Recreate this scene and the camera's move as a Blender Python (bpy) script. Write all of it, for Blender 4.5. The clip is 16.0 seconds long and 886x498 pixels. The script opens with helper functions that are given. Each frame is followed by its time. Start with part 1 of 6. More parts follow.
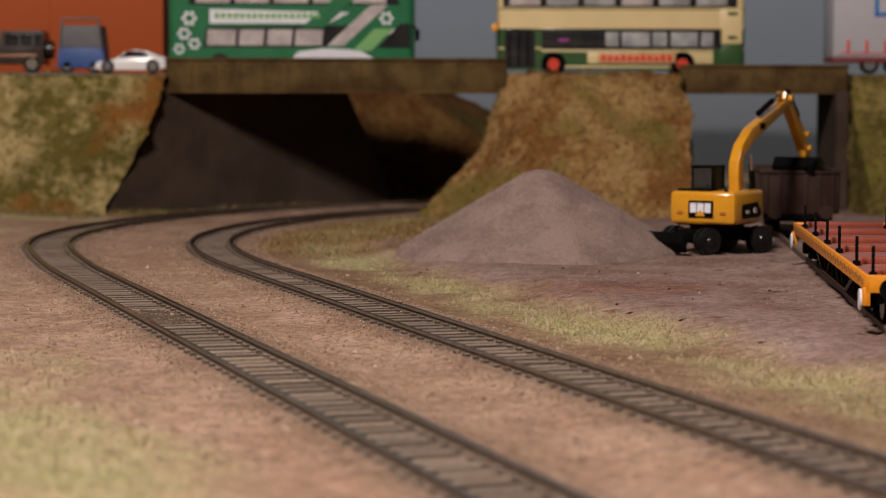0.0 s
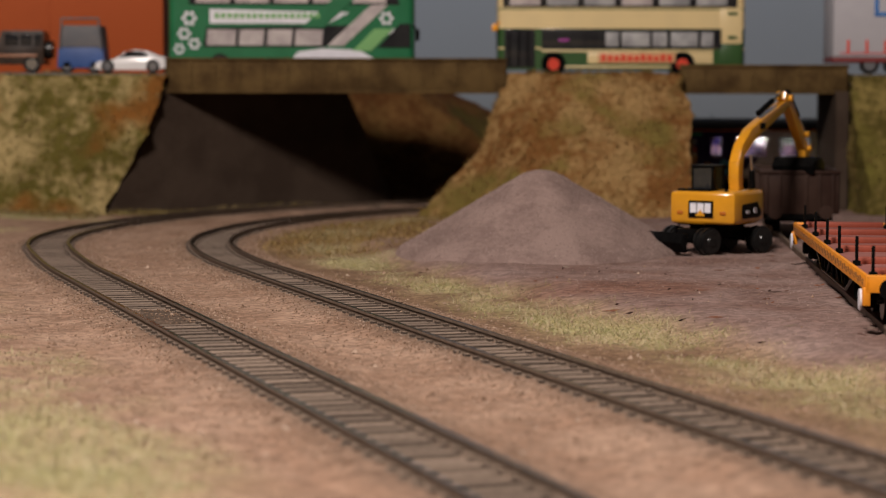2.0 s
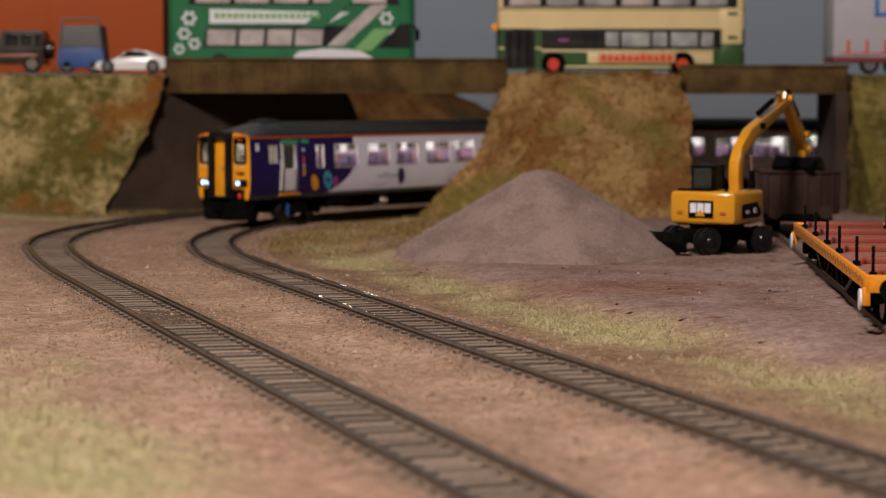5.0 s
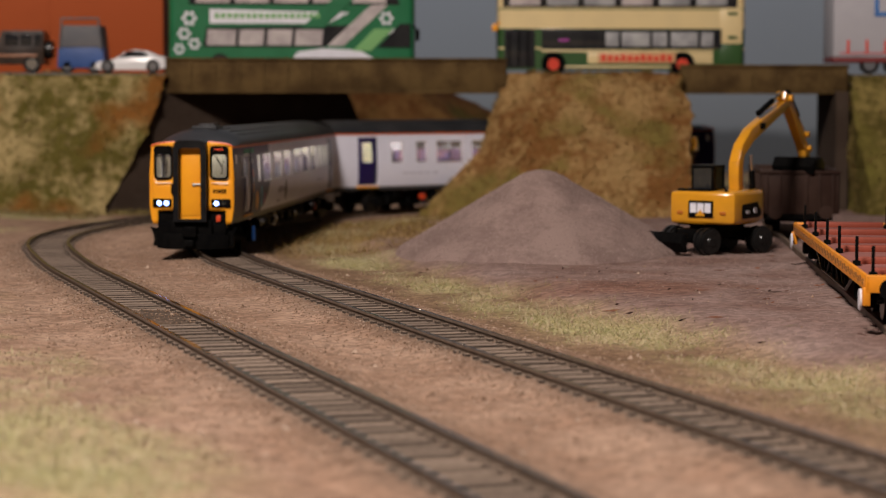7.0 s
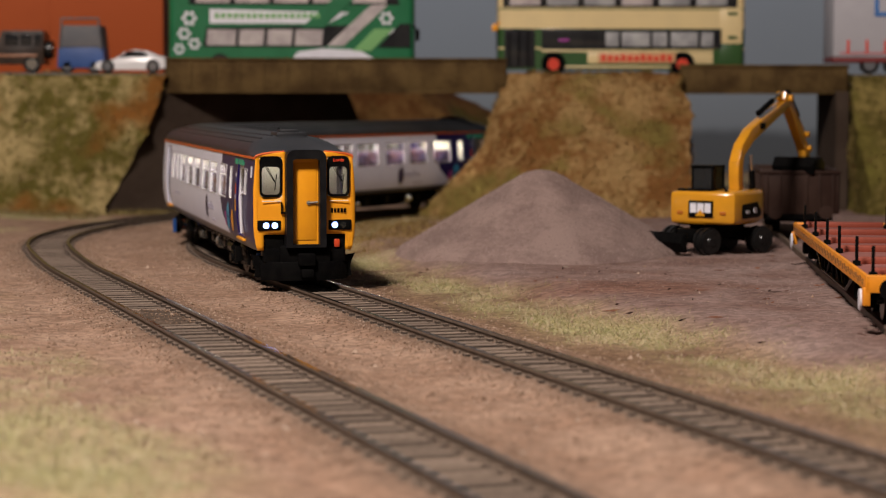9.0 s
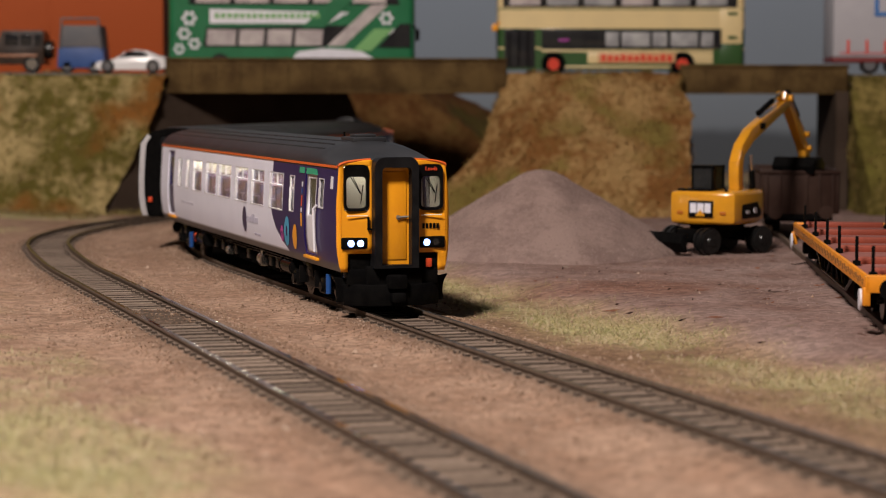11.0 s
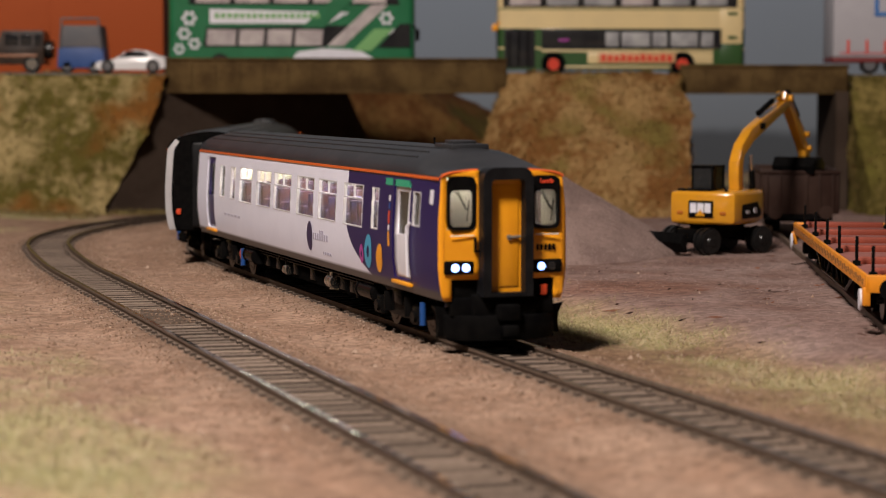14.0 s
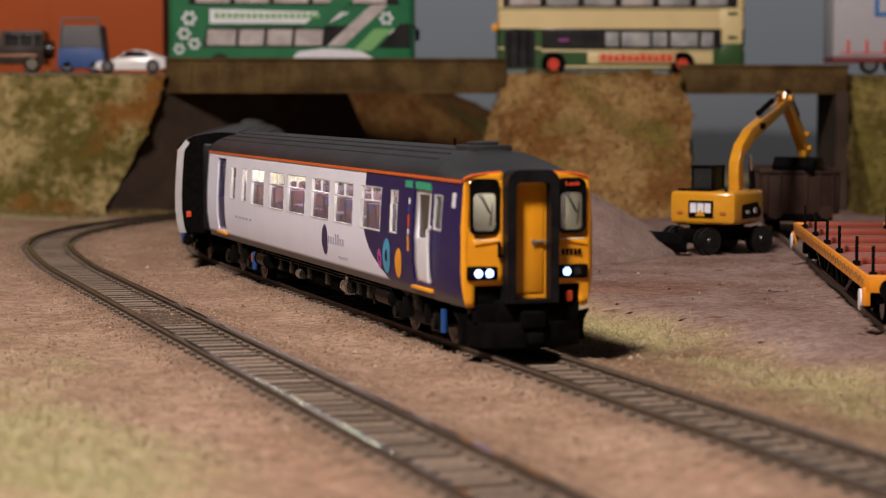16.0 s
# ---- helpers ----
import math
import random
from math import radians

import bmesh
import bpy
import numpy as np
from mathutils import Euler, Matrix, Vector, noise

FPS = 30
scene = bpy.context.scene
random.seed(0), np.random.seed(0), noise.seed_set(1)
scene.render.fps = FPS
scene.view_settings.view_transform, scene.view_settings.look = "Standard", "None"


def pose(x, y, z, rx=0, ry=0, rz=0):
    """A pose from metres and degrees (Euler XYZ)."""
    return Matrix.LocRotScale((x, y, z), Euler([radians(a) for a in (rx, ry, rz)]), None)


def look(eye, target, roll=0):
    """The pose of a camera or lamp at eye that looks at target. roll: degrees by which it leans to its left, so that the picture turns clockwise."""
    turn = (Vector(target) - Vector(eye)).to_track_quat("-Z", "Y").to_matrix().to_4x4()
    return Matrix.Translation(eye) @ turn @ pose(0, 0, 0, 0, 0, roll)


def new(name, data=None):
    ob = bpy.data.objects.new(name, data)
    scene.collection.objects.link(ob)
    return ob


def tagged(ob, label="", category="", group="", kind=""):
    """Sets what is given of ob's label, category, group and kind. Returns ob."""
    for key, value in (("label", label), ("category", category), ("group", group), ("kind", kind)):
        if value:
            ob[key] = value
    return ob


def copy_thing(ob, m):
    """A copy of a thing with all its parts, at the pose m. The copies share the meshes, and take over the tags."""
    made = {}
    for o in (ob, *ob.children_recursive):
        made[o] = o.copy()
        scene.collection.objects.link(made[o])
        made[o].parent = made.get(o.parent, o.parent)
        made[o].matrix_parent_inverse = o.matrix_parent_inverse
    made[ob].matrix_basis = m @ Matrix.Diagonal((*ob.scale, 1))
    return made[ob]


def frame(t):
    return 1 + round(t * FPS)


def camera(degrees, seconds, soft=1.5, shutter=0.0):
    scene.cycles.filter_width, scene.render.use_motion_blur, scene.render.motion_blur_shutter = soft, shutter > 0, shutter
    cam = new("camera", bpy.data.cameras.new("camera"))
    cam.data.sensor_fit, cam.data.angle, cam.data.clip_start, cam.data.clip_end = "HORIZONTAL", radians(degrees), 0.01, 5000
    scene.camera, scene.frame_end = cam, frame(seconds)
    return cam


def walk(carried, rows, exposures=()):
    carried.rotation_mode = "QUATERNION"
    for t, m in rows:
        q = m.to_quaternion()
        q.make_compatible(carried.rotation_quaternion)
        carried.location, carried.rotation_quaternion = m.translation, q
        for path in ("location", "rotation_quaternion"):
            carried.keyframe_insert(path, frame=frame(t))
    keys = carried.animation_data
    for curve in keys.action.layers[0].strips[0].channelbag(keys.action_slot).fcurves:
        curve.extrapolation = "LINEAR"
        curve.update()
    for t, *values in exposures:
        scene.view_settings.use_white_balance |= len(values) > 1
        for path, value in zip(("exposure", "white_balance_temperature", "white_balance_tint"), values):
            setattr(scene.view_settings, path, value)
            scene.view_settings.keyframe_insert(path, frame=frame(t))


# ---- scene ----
MM = 0.001
cam = camera(24.12, 16.0, soft=1.0, shutter=0.2)
EYE = pose(0.0, 0.0, 0.0662, 90 - 4.23, 0, 0) @ pose(0, 0, 0, 0, 0, 0.09)
walk(cam, [(0.0, EYE), (16.0, EYE)], exposures=[(0.0, 0.0), (16.0, 0.0)])
# the lens is open enough that only a band of the layout is sharp
cam.data.dof.use_dof = True
cam.data.dof.focus_distance = 0.672
cam.data.dof.aperture_fstop = 23.0

# ---- light: a dim room with one warm lamp above the layout, towards the viewer's left ----
world = bpy.data.worlds.new("room_air")
world.use_nodes = True
scene.world = world
world.node_tree.nodes["Background"].inputs[0].default_value = (0.92, 0.88, 0.88, 1)
world.node_tree.nodes["Background"].inputs[1].default_value = 0.028


def area_lamp(name, at, target, w, h, watts, colour):
    d = bpy.data.lights.new(name, "AREA")
    d.shape, d.size, d.size_y, d.energy, d.color = "RECTANGLE", w, h, watts, colour
    ob = new(name, d)
    ob.matrix_world = look(at, target)
    return ob


area_lamp("ceiling_lamp", (-0.34, -0.08, 0.95), (-0.05, 0.58, 0.0), 0.17, 0.17, 23.8, (1.0, 0.88, 0.80))

# ---- materials ----


def mat(name, base, rough=0.6, metal=0.0, second=None, scale=400.0, mix=0.5, bump=0.0, bump_scale=None, emit=None,
        power=0.0, coat=0.0, ior=1.45, rand=0.0, fine=0.25):
    """A painted or natural surface: two colours mottled at two sizes, and a fine relief."""
    m = bpy.data.materials.new(name)
    m.use_nodes = True
    t = m.node_tree
    b = t.nodes["Principled BSDF"]
    b.inputs["Roughness"].default_value = rough
    b.inputs["Metallic"].default_value = metal
    b.inputs["IOR"].default_value = ior
    b.inputs["Coat Weight"].default_value = coat
    b.inputs["Base Color"].default_value = (*base, 1)
    if emit:
        b.inputs["Emission Color"].default_value = (*emit, 1)
        b.inputs["Emission Strength"].default_value = power
    co = t.nodes.new("ShaderNodeTexCoord")
    src = co.outputs["Object"]
    if second:
        n1 = t.nodes.new("ShaderNodeTexNoise")
        n1.inputs["Scale"].default_value, n1.inputs["Detail"].default_value = scale, 6
        n2 = t.nodes.new("ShaderNodeTexNoise")
        n2.inputs["Scale"].default_value, n2.inputs["Detail"].default_value = scale * 7.3, 3
        t.links.new(src, n1.inputs["Vector"])
        t.links.new(src, n2.inputs["Vector"])
        add = t.nodes.new("ShaderNodeMath")
        add.operation = "MULTIPLY_ADD"
        add.inputs[1].default_value = fine
        t.links.new(n2.outputs["Fac"], add.inputs[0])
        t.links.new(n1.outputs["Fac"], add.inputs[2])
        ramp = t.nodes.new("ShaderNodeMapRange")
        ramp.inputs["From Min"].default_value = mix - 0.12 + fine / 2
        ramp.inputs["From Max"].default_value = mix + 0.12 + fine / 2
        t.links.new(add.outputs[0], ramp.inputs["Value"])
        mx = t.nodes.new("ShaderNodeMix")
        mx.data_type = "RGBA"
        mx.inputs["A"].default_value, mx.inputs["B"].default_value = (*base, 1), (*second, 1)
        t.links.new(ramp.outputs[0], mx.inputs["Factor"])
        out = mx.outputs["Result"]
        if rand:
            oi = t.nodes.new("ShaderNodeObjectInfo")
            hs = t.nodes.new("ShaderNodeHueSaturation")
            mr = t.nodes.new("ShaderNodeMapRange")
            mr.inputs["To Min"].default_value, mr.inputs["To Max"].default_value = 1 - rand, 1 + rand
            t.links.new(oi.outputs["Random"], mr.inputs["Value"])
            t.links.new(mr.outputs[0], hs.inputs["Value"])
            t.links.new(out, hs.inputs["Color"])
            out = hs.outputs["Color"]
        t.links.new(out, b.inputs["Base Color"])
    if bump:
        n3 = t.nodes.new("ShaderNodeTexNoise")
        n3.inputs["Scale"].default_value, n3.inputs["Detail"].default_value = bump_scale or scale * 3, 5
        t.links.new(src, n3.inputs["Vector"])
        bp = t.nodes.new("ShaderNodeBump")
        bp.inputs["Strength"].default_value, bp.inputs["Distance"].default_value = bump, 0.0006
        t.links.new(n3.outputs["Fac"], bp.inputs["Height"])
        t.links.new(bp.outputs["Normal"], b.inputs["Normal"])
    return m


def glass(name, tint=(0.9, 0.92, 0.92), haze=0.02):
    """A thin moulded pane: mostly clear, slightly hazy, with a sheen."""
    m = bpy.data.materials.new(name)
    m.use_nodes = True
    t = m.node_tree
    t.nodes.remove(t.nodes["Principled BSDF"])
    tr, gl, mx = t.nodes.new("ShaderNodeBsdfTransparent"), t.nodes.new("ShaderNodeBsdfGlossy"), t.nodes.new("ShaderNodeMixShader")
    lw = t.nodes.new("ShaderNodeLayerWeight")
    lw.inputs["Blend"].default_value = 0.5
    pw, fr = t.nodes.new("ShaderNodeMath"), t.nodes.new("ShaderNodeMath")
    pw.operation, fr.operation = "POWER", "MULTIPLY_ADD"
    pw.inputs[1].default_value, fr.inputs[1].default_value, fr.inputs[2].default_value = 4.0, 0.5, 0.035
    t.links.new(lw.outputs["Facing"], pw.inputs[0])
    t.links.new(pw.outputs[0], fr.inputs[0])
    tr.inputs["Color"].default_value = (*tint, 1)
    gl.inputs["Roughness"].default_value = 0.05
    t.links.new(fr.outputs[0], mx.inputs[0])
    t.links.new(tr.outputs[0], mx.inputs[1])
    t.links.new(gl.outputs[0], mx.inputs[2])
    hz, m2 = t.nodes.new("ShaderNodeBsdfDiffuse"), t.nodes.new("ShaderNodeMixShader")
    hz.inputs["Color"].default_value = (0.75, 0.75, 0.74, 1)
    m2.inputs[0].default_value = haze
    t.links.new(mx.outputs[0], m2.inputs[1])
    t.links.new(hz.outputs[0], m2.inputs[2])
    t.links.new(m2.outputs[0], t.nodes["Material Output"].inputs[0])
    return m


BLACK = mat("black_plastic", (0.0035, 0.0034, 0.0036), 0.18, second=(0.0055, 0.0053, 0.0052), scale=300, bump=0.02)
BLACK_MATT = mat("matt_black", (0.0035, 0.0034, 0.0035), 0.32, second=(0.006, 0.0057, 0.0055), scale=500, bump=0.05)
GREY_ROOF = mat("roof_grey", (0.021, 0.022, 0.025), 0.42, second=(0.030, 0.030, 0.033), scale=90, bump=0.06)
YELLOW = mat("warning_yellow", (0.80, 0.33, 0.012), 0.36, second=(0.76, 0.30, 0.012), scale=120, coat=0.15)
ORANGE = mat("orange_line", (0.62, 0.11, 0.018), 0.4)
WHITE = mat("white_plastic", (0.69, 0.68, 0.74), 0.33, second=(0.64, 0.63, 0.69), scale=120)
PALE = mat("pale_lining", (0.78, 0.72, 0.62), 0.6, second=(0.70, 0.66, 0.57), scale=200)
PURPLE = mat("purple_paint", (0.017, 0.010, 0.075), 0.3, second=(0.015, 0.009, 0.069), scale=120)
GLASS = glass("clear_glazing")
GLASS_DARK = glass("smoked_glazing", (0.35, 0.37, 0.40))
CHROME = mat("bright_metal", (0.6, 0.59, 0.57), 0.25, 1.0)
DULL_METAL = mat("dull_metal", (0.32, 0.30, 0.27), 0.5, 0.8)
RAIL_SIDE = mat("rusty_rail", (0.105, 0.074, 0.054), 0.6, 0.0, second=(0.145, 0.104, 0.078), scale=300, bump=0.3)
RAIL_TOP = mat("worn_railhead", (0.10, 0.084, 0.070), 0.16, 0.8, second=(0.07, 0.056, 0.046), scale=160)
SLEEPER = mat("sleeper_brown", (0.145, 0.105, 0.079), 0.7, second=(0.23, 0.172, 0.132), scale=350, bump=0.4, rand=0.25)
# darker sleeper brown, with the shade of the gaps put into the colour
SLEEPER_SIDE = mat("sleeper_side_gap_shade", (0.042, 0.029, 0.022), 0.8, second=(0.075, 0.054, 0.041), scale=500)
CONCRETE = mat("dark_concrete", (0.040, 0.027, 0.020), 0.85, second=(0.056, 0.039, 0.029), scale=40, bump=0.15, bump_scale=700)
GIRDER = mat("weathered_girder", (0.055, 0.032, 0.012), 0.8, second=(0.105, 0.066, 0.025), scale=60, bump=0.3, bump_scale=500)
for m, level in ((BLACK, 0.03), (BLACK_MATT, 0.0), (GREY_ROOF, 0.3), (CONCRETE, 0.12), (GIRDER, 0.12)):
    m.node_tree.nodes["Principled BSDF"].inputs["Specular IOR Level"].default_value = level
ROAD = mat("road_grey", (0.09, 0.085, 0.08), 0.9, second=(0.12, 0.11, 0.105), scale=200, bump=0.2)

# ---- mesh helpers, in millimetres ----


def box(bm, x0, x1, y0, y1, z0, z1, bevel=0.0, m=None, mi=0):
    r = bmesh.ops.create_cube(bm, size=1.0)
    vs = r["verts"]
    for v in vs:
        v.co = Vector((x0 + (v.co.x + .5) * (x1 - x0), y0 + (v.co.y + .5) * (y1 - y0), z0 + (v.co.z + .5) * (z1 - z0)))
    if bevel:
        es = list({e for v in vs for e in v.link_edges})
        r = bmesh.ops.bevel(bm, geom=es, offset=bevel, segments=2, affect="EDGES", profile=0.5)
        vs = list({v for f in r["faces"] for v in f.verts} | {v for v in vs if v.is_valid})
    if m is not None:
        bmesh.ops.transform(bm, matrix=m, verts=vs)
    if mi:
        for f in {f for v in vs for f in v.link_faces}:
            f.material_index = mi
    return vs


def rod(bm, p0, p1, r, n=10, r2=None):
    a, b = Vector(p0), Vector(p1)
    m = Matrix.Translation((a + b) / 2) @ (b - a).to_track_quat("Z", "Y").to_matrix().to_4x4()
    return bmesh.ops.create_cone(bm, cap_ends=True, segments=n, radius1=r, radius2=r if r2 is None else r2,
                                 depth=(b - a).length, matrix=m)["verts"]


def prism(bm, pts, lo, hi, axis="x", bevel=0.0):
    """Extrudes a closed outline from lo to hi along an axis; the outline's pairs are the two other axes in order."""
    def at(p, w):
        return {"x": (w, p[0], p[1]), "y": (p[0], w, p[1]), "z": (p[0], p[1], w)}[axis]
    a = [bm.verts.new(at(p, lo)) for p in pts]
    b = [bm.verts.new(at(p, hi)) for p in pts]
    n = len(pts)
    fs = [bm.faces.new(a), bm.faces.new(b[::-1])]
    for i in range(n):
        fs.append(bm.faces.new((a[i], b[i], b[(i + 1) % n], a[(i + 1) % n])))
    if bevel:
        es = list({e for f in fs[:2] for e in f.edges})
        bmesh.ops.bevel(bm, geom=es, offset=bevel, segments=2, affect="EDGES", profile=0.5)
    bmesh.ops.recalc_face_normals(bm, faces=bm.faces)
    return a + b


def mesh_of(name, bm, mats, smooth=False):
    bmesh.ops.scale(bm, vec=(MM, MM, MM), verts=bm.verts)
    bmesh.ops.recalc_face_normals(bm, faces=bm.faces)
    me = bpy.data.meshes.new(name)
    bm.to_mesh(me)
    bm.free()
    for m in (mats if isinstance(mats, (list, tuple)) else [mats]):
        me.materials.append(m)
    if smooth:
        me.shade_smooth()
        me.set_sharp_from_angle(angle=radians(35))
    return me


def part(name, bm, mats, parent=None, label="", smooth=True):
    ob = new(name, mesh_of(name, bm, mats, smooth))
    ob.parent = parent
    if label:
        tagged(ob, label)
    return ob


def boxpart(name, dims, material, parent, label="", bevel=0.3):
    bm = bmesh.new()
    box(bm, *dims, bevel=bevel)
    return part(name, bm, material, parent, label)


def thing(name, label, category, group="", at=None):
    ob = new(name)
    ob.empty_display_size = 0.01
    if at is not None:
        ob.matrix_basis = at
    return tagged(ob, label, category, group)


def mmpose(x, y, z, rx=0, ry=0, rz=0):
    return pose(x * MM, y * MM, z * MM, rx, ry, rz)


# ---- the railway's plan: a straight, an easement, a tighter curve, then a straight behind the bridge ----
LINE_X, LINE_Y, TURN = -74.4, 810.2, radians(18.86)
EASE_R, EASE_LEN, RAD = 722.0, 113.2, 364.5


def plan_table():
    rows, x, y, a, s = [], LINE_X, LINE_Y, TURN, 0.0
    while s > -1250:
        rows.append((s, x, y, a))
        k = 1 / EASE_R if s > -EASE_LEN else (1 / RAD if a > -math.pi / 2 else 0.0)
        m = a - k * 0.5
        x, y, a, s = x - math.sin(m), y + math.cos(m), a - k, s - 1.0
    rows.reverse()
    return np.array(rows)


PLAN = plan_table()


def spread(s):
    """The outer track swings a little wider than the inner one through the curve."""
    k = max(0.0, min(1.0, (-40 - s) / 170))
    return 8.5 * k * k * (3 - 2 * k)


def way(s, off=0.0):
    """Point and heading of the line, s millimetres along it towards the viewer; off: to the outside of the curve."""
    if s >= 0:
        x, y, a = LINE_X + s * math.sin(TURN), LINE_Y - s * math.cos(TURN), TURN
    else:
        x, y, a = (float(np.interp(s, PLAN[:, 0], PLAN[:, k])) for k in (1, 2, 3))
    if off > 34:
        off += spread(s)
    return Vector((x - off * math.cos(a), y - off * math.sin(a), 0)), Vector((math.sin(a), -math.cos(a), 0))


OFF_SEEN = {}


def off_line(x, y):
    """Distance of a point from the inner line, positive on the outside of the curve (towards the viewer's left)."""
    key = (round(x, 2), round(y, 2))
    if key not in OFF_SEEN:
        along = (x - LINE_X) * math.sin(TURN) - (y - LINE_Y) * math.cos(TURN)
        if along > 0:
            OFF_SEEN[key] = -((x - LINE_X) * math.cos(TURN) + (y - LINE_Y) * math.sin(TURN))
        else:
            i = int(np.argmin((PLAN[::4, 1] - x) ** 2 + (PLAN[::4, 2] - y) ** 2)) * 4
            s, px, py, a = PLAN[i]
            d = -((x - px) * math.cos(a) + (y - py) * math.sin(a))
            OFF_SEEN[key] = d - spread(s) * max(0.0, min(1.0, (d - 17) / 30))
    return OFF_SEEN[key]

# ---- ground ----


def hash_noise(x, y, scale, octaves=4):
    return noise.fractal(Vector((x * scale, y * scale, 3.7)), 1.0, 2.0, octaves)


def ground_height(x, y):
    """Height of the bare ground in millimetres."""
    d = off_line(x, y)
    z = -3.6
    if -1e9 < d < -58:                       # the yard stands a little above the running lines
        k = min(1.0, (-58 - d) / 26)
        z += 4.0 * k * k * (3 - 2 * k)
    z += 0.9 * hash_noise(x, y, 0.02) + 0.35 * hash_noise(x, y, 0.12, 3)
    for o in (0, 68):                          # the ballast is packed level round the sleepers
        e = abs(d - o)
        if e < 24:
            k = 1 if e < 17 else (24 - e) / 7
            filled = min(1.5, 6.0 * max(0.0, hash_noise(x, y, 0.014, 3) - 0.2))
            if o and 138 < (x - LINE_X) * math.sin(TURN) - (y - LINE_Y) * math.cos(TURN) < 182:
                filled = 2.65                   # a stretch packed level with the rails' feet
            z = z * (1 - k) + ((-4.5 + filled if e < 6.8 else -2.2 if e < 10.8 else -2.15 + 0.6 * hash_noise(x, y, 0.05, 2)) + 0.12 * hash_noise(x, y, 0.3, 2)) * k
    if d > 95:                                # the grassy bank in the foreground
        z += min(6.0, (d - 95) * 0.05)
    return z


def grass_amount(x, y):
    d = off_line(x, y)
    n = hash_noise(x, y, 0.017, 5) + 0.45 * hash_noise(x + 300, y, 0.06, 3)
    strip = math.exp(-((d + 50 - 12 * hash_noise(x, y, 0.03, 2)) / 16) ** 2) * (0.58 + 1.25 * n) * (1 if y > 580 else 0.6) if y < 1180 else 0
    left = 0.0
    if d > 98:
        left = min(1, (d - 98) / 30) * (0.42 + 1.5 * n)
        if 560 < y < 1060:
            left *= 0.75 if y < 820 else 0.45 if y < 1000 else 1.0
    far = 0.9 * max(0, min(1, (y - 1110) / 50)) * (0.6 + n) if d > 90 else 0
    inner = 0.5 * max(0, min(1, (y - 900) / 80)) * (0.5 + n) if -75 < d < -28 else 0
    return max(0.0, min(1.0, max(strip, left, far, inner)))


def scrub_amount(x, y):
    d = off_line(x, y)
    if not -125 < d < -19 or y < 880:
        return 0.0
    k = min(1, (-19 - d) / 14) * min(1, (y - 880 + 0.6 * (d + 60)) / 90) * min(1, (d + 125) / 30)
    return max(0.0, min(1.0, k * (0.9 + 0.8 * hash_noise(x, y, 0.03, 4))))


def earth_material():
    m = mat("baseboard_scatter", (0.238, 0.147, 0.101), 0.95, second=(0.312, 0.206, 0.148), scale=28, bump=0.75, bump_scale=900, fine=0.5)
    t = m.node_tree
    b = t.nodes["Principled BSDF"]
    b.inputs["Specular IOR Level"].default_value = 0.2
    base = b.inputs["Base Color"].links[0].from_socket

    def attr(name):
        a = t.nodes.new("ShaderNodeAttribute")
        a.attribute_name = name
        return a.outputs["Fac"]

    def blend(fac, a, colour1, colour2, scale):
        n = t.nodes.new("ShaderNodeTexNoise")
        n.inputs["Scale"].default_value, n.inputs["Detail"].default_value = scale, 6
        co = t.nodes.new("ShaderNodeTexCoord")
        t.links.new(co.outputs["Object"], n.inputs["Vector"])
        r = t.nodes.new("ShaderNodeMapRange")
        r.inputs["From Min"].default_value, r.inputs["From Max"].default_value = 0.35, 0.65
        t.links.new(n.outputs["Fac"], r.inputs["Value"])
        c = t.nodes.new("ShaderNodeMix")
        c.data_type = "RGBA"
        c.inputs["A"].default_value, c.inputs["B"].default_value = (*colour1, 1), (*colour2, 1)
        t.links.new(r.outputs[0], c.inputs["Factor"])
        o = t.nodes.new("ShaderNodeMix")
        o.data_type = "RGBA"
        t.links.new(fac, o.inputs["Factor"])
        t.links.new(a, o.inputs["A"])
        t.links.new(c.outputs["Result"], o.inputs["B"])
        return o.outputs["Result"]
    out = blend(attr("yard"), base, (0.162, 0.097, 0.081), (0.235, 0.163, 0.145), 26)
    out = blend(attr("bed"), out, (0.045, 0.032, 0.024), (0.115, 0.083, 0.062), 900)
    out = blend(attr("verge"), out, (0.125, 0.074, 0.042), (0.190, 0.118, 0.071), 45)
    out = blend(attr("soil"), out, (0.13, 0.060, 0.040), (0.20, 0.105, 0.078), 60)
    out = blend(attr("grass"), out, (0.34, 0.31, 0.145), (0.43, 0.32, 0.20), 40)
    out = blend(attr("scrub"), out, (0.17, 0.095, 0.035), (0.26, 0.165, 0.065), 70)
    # pale specks of grit
    co = t.nodes.new("ShaderNodeTexCoord")
    v = t.nodes.new("ShaderNodeTexVoronoi")
    v.inputs["Scale"].default_value = 520
    t.links.new(co.outputs["Object"], v.inputs["Vector"])
    sp = t.nodes.new("ShaderNodeSeparateColor")
    t.links.new(v.outputs["Color"], sp.inputs[0])
    hs = t.nodes.new("ShaderNodeHueSaturation")
    mr = t.nodes.new("ShaderNodeMapRange")
    mr.inputs["To Min"].default_value, mr.inputs["To Max"].default_value = 0.72, 1.28
    t.links.new(sp.outputs[0], mr.inputs["Value"])
    t.links.new(mr.outputs[0], hs.inputs["Value"])
    t.links.new(out, hs.inputs["Color"])
    t.links.new(hs.outputs["Color"], b.inputs["Base Color"])
    return m


EARTH = earth_material()


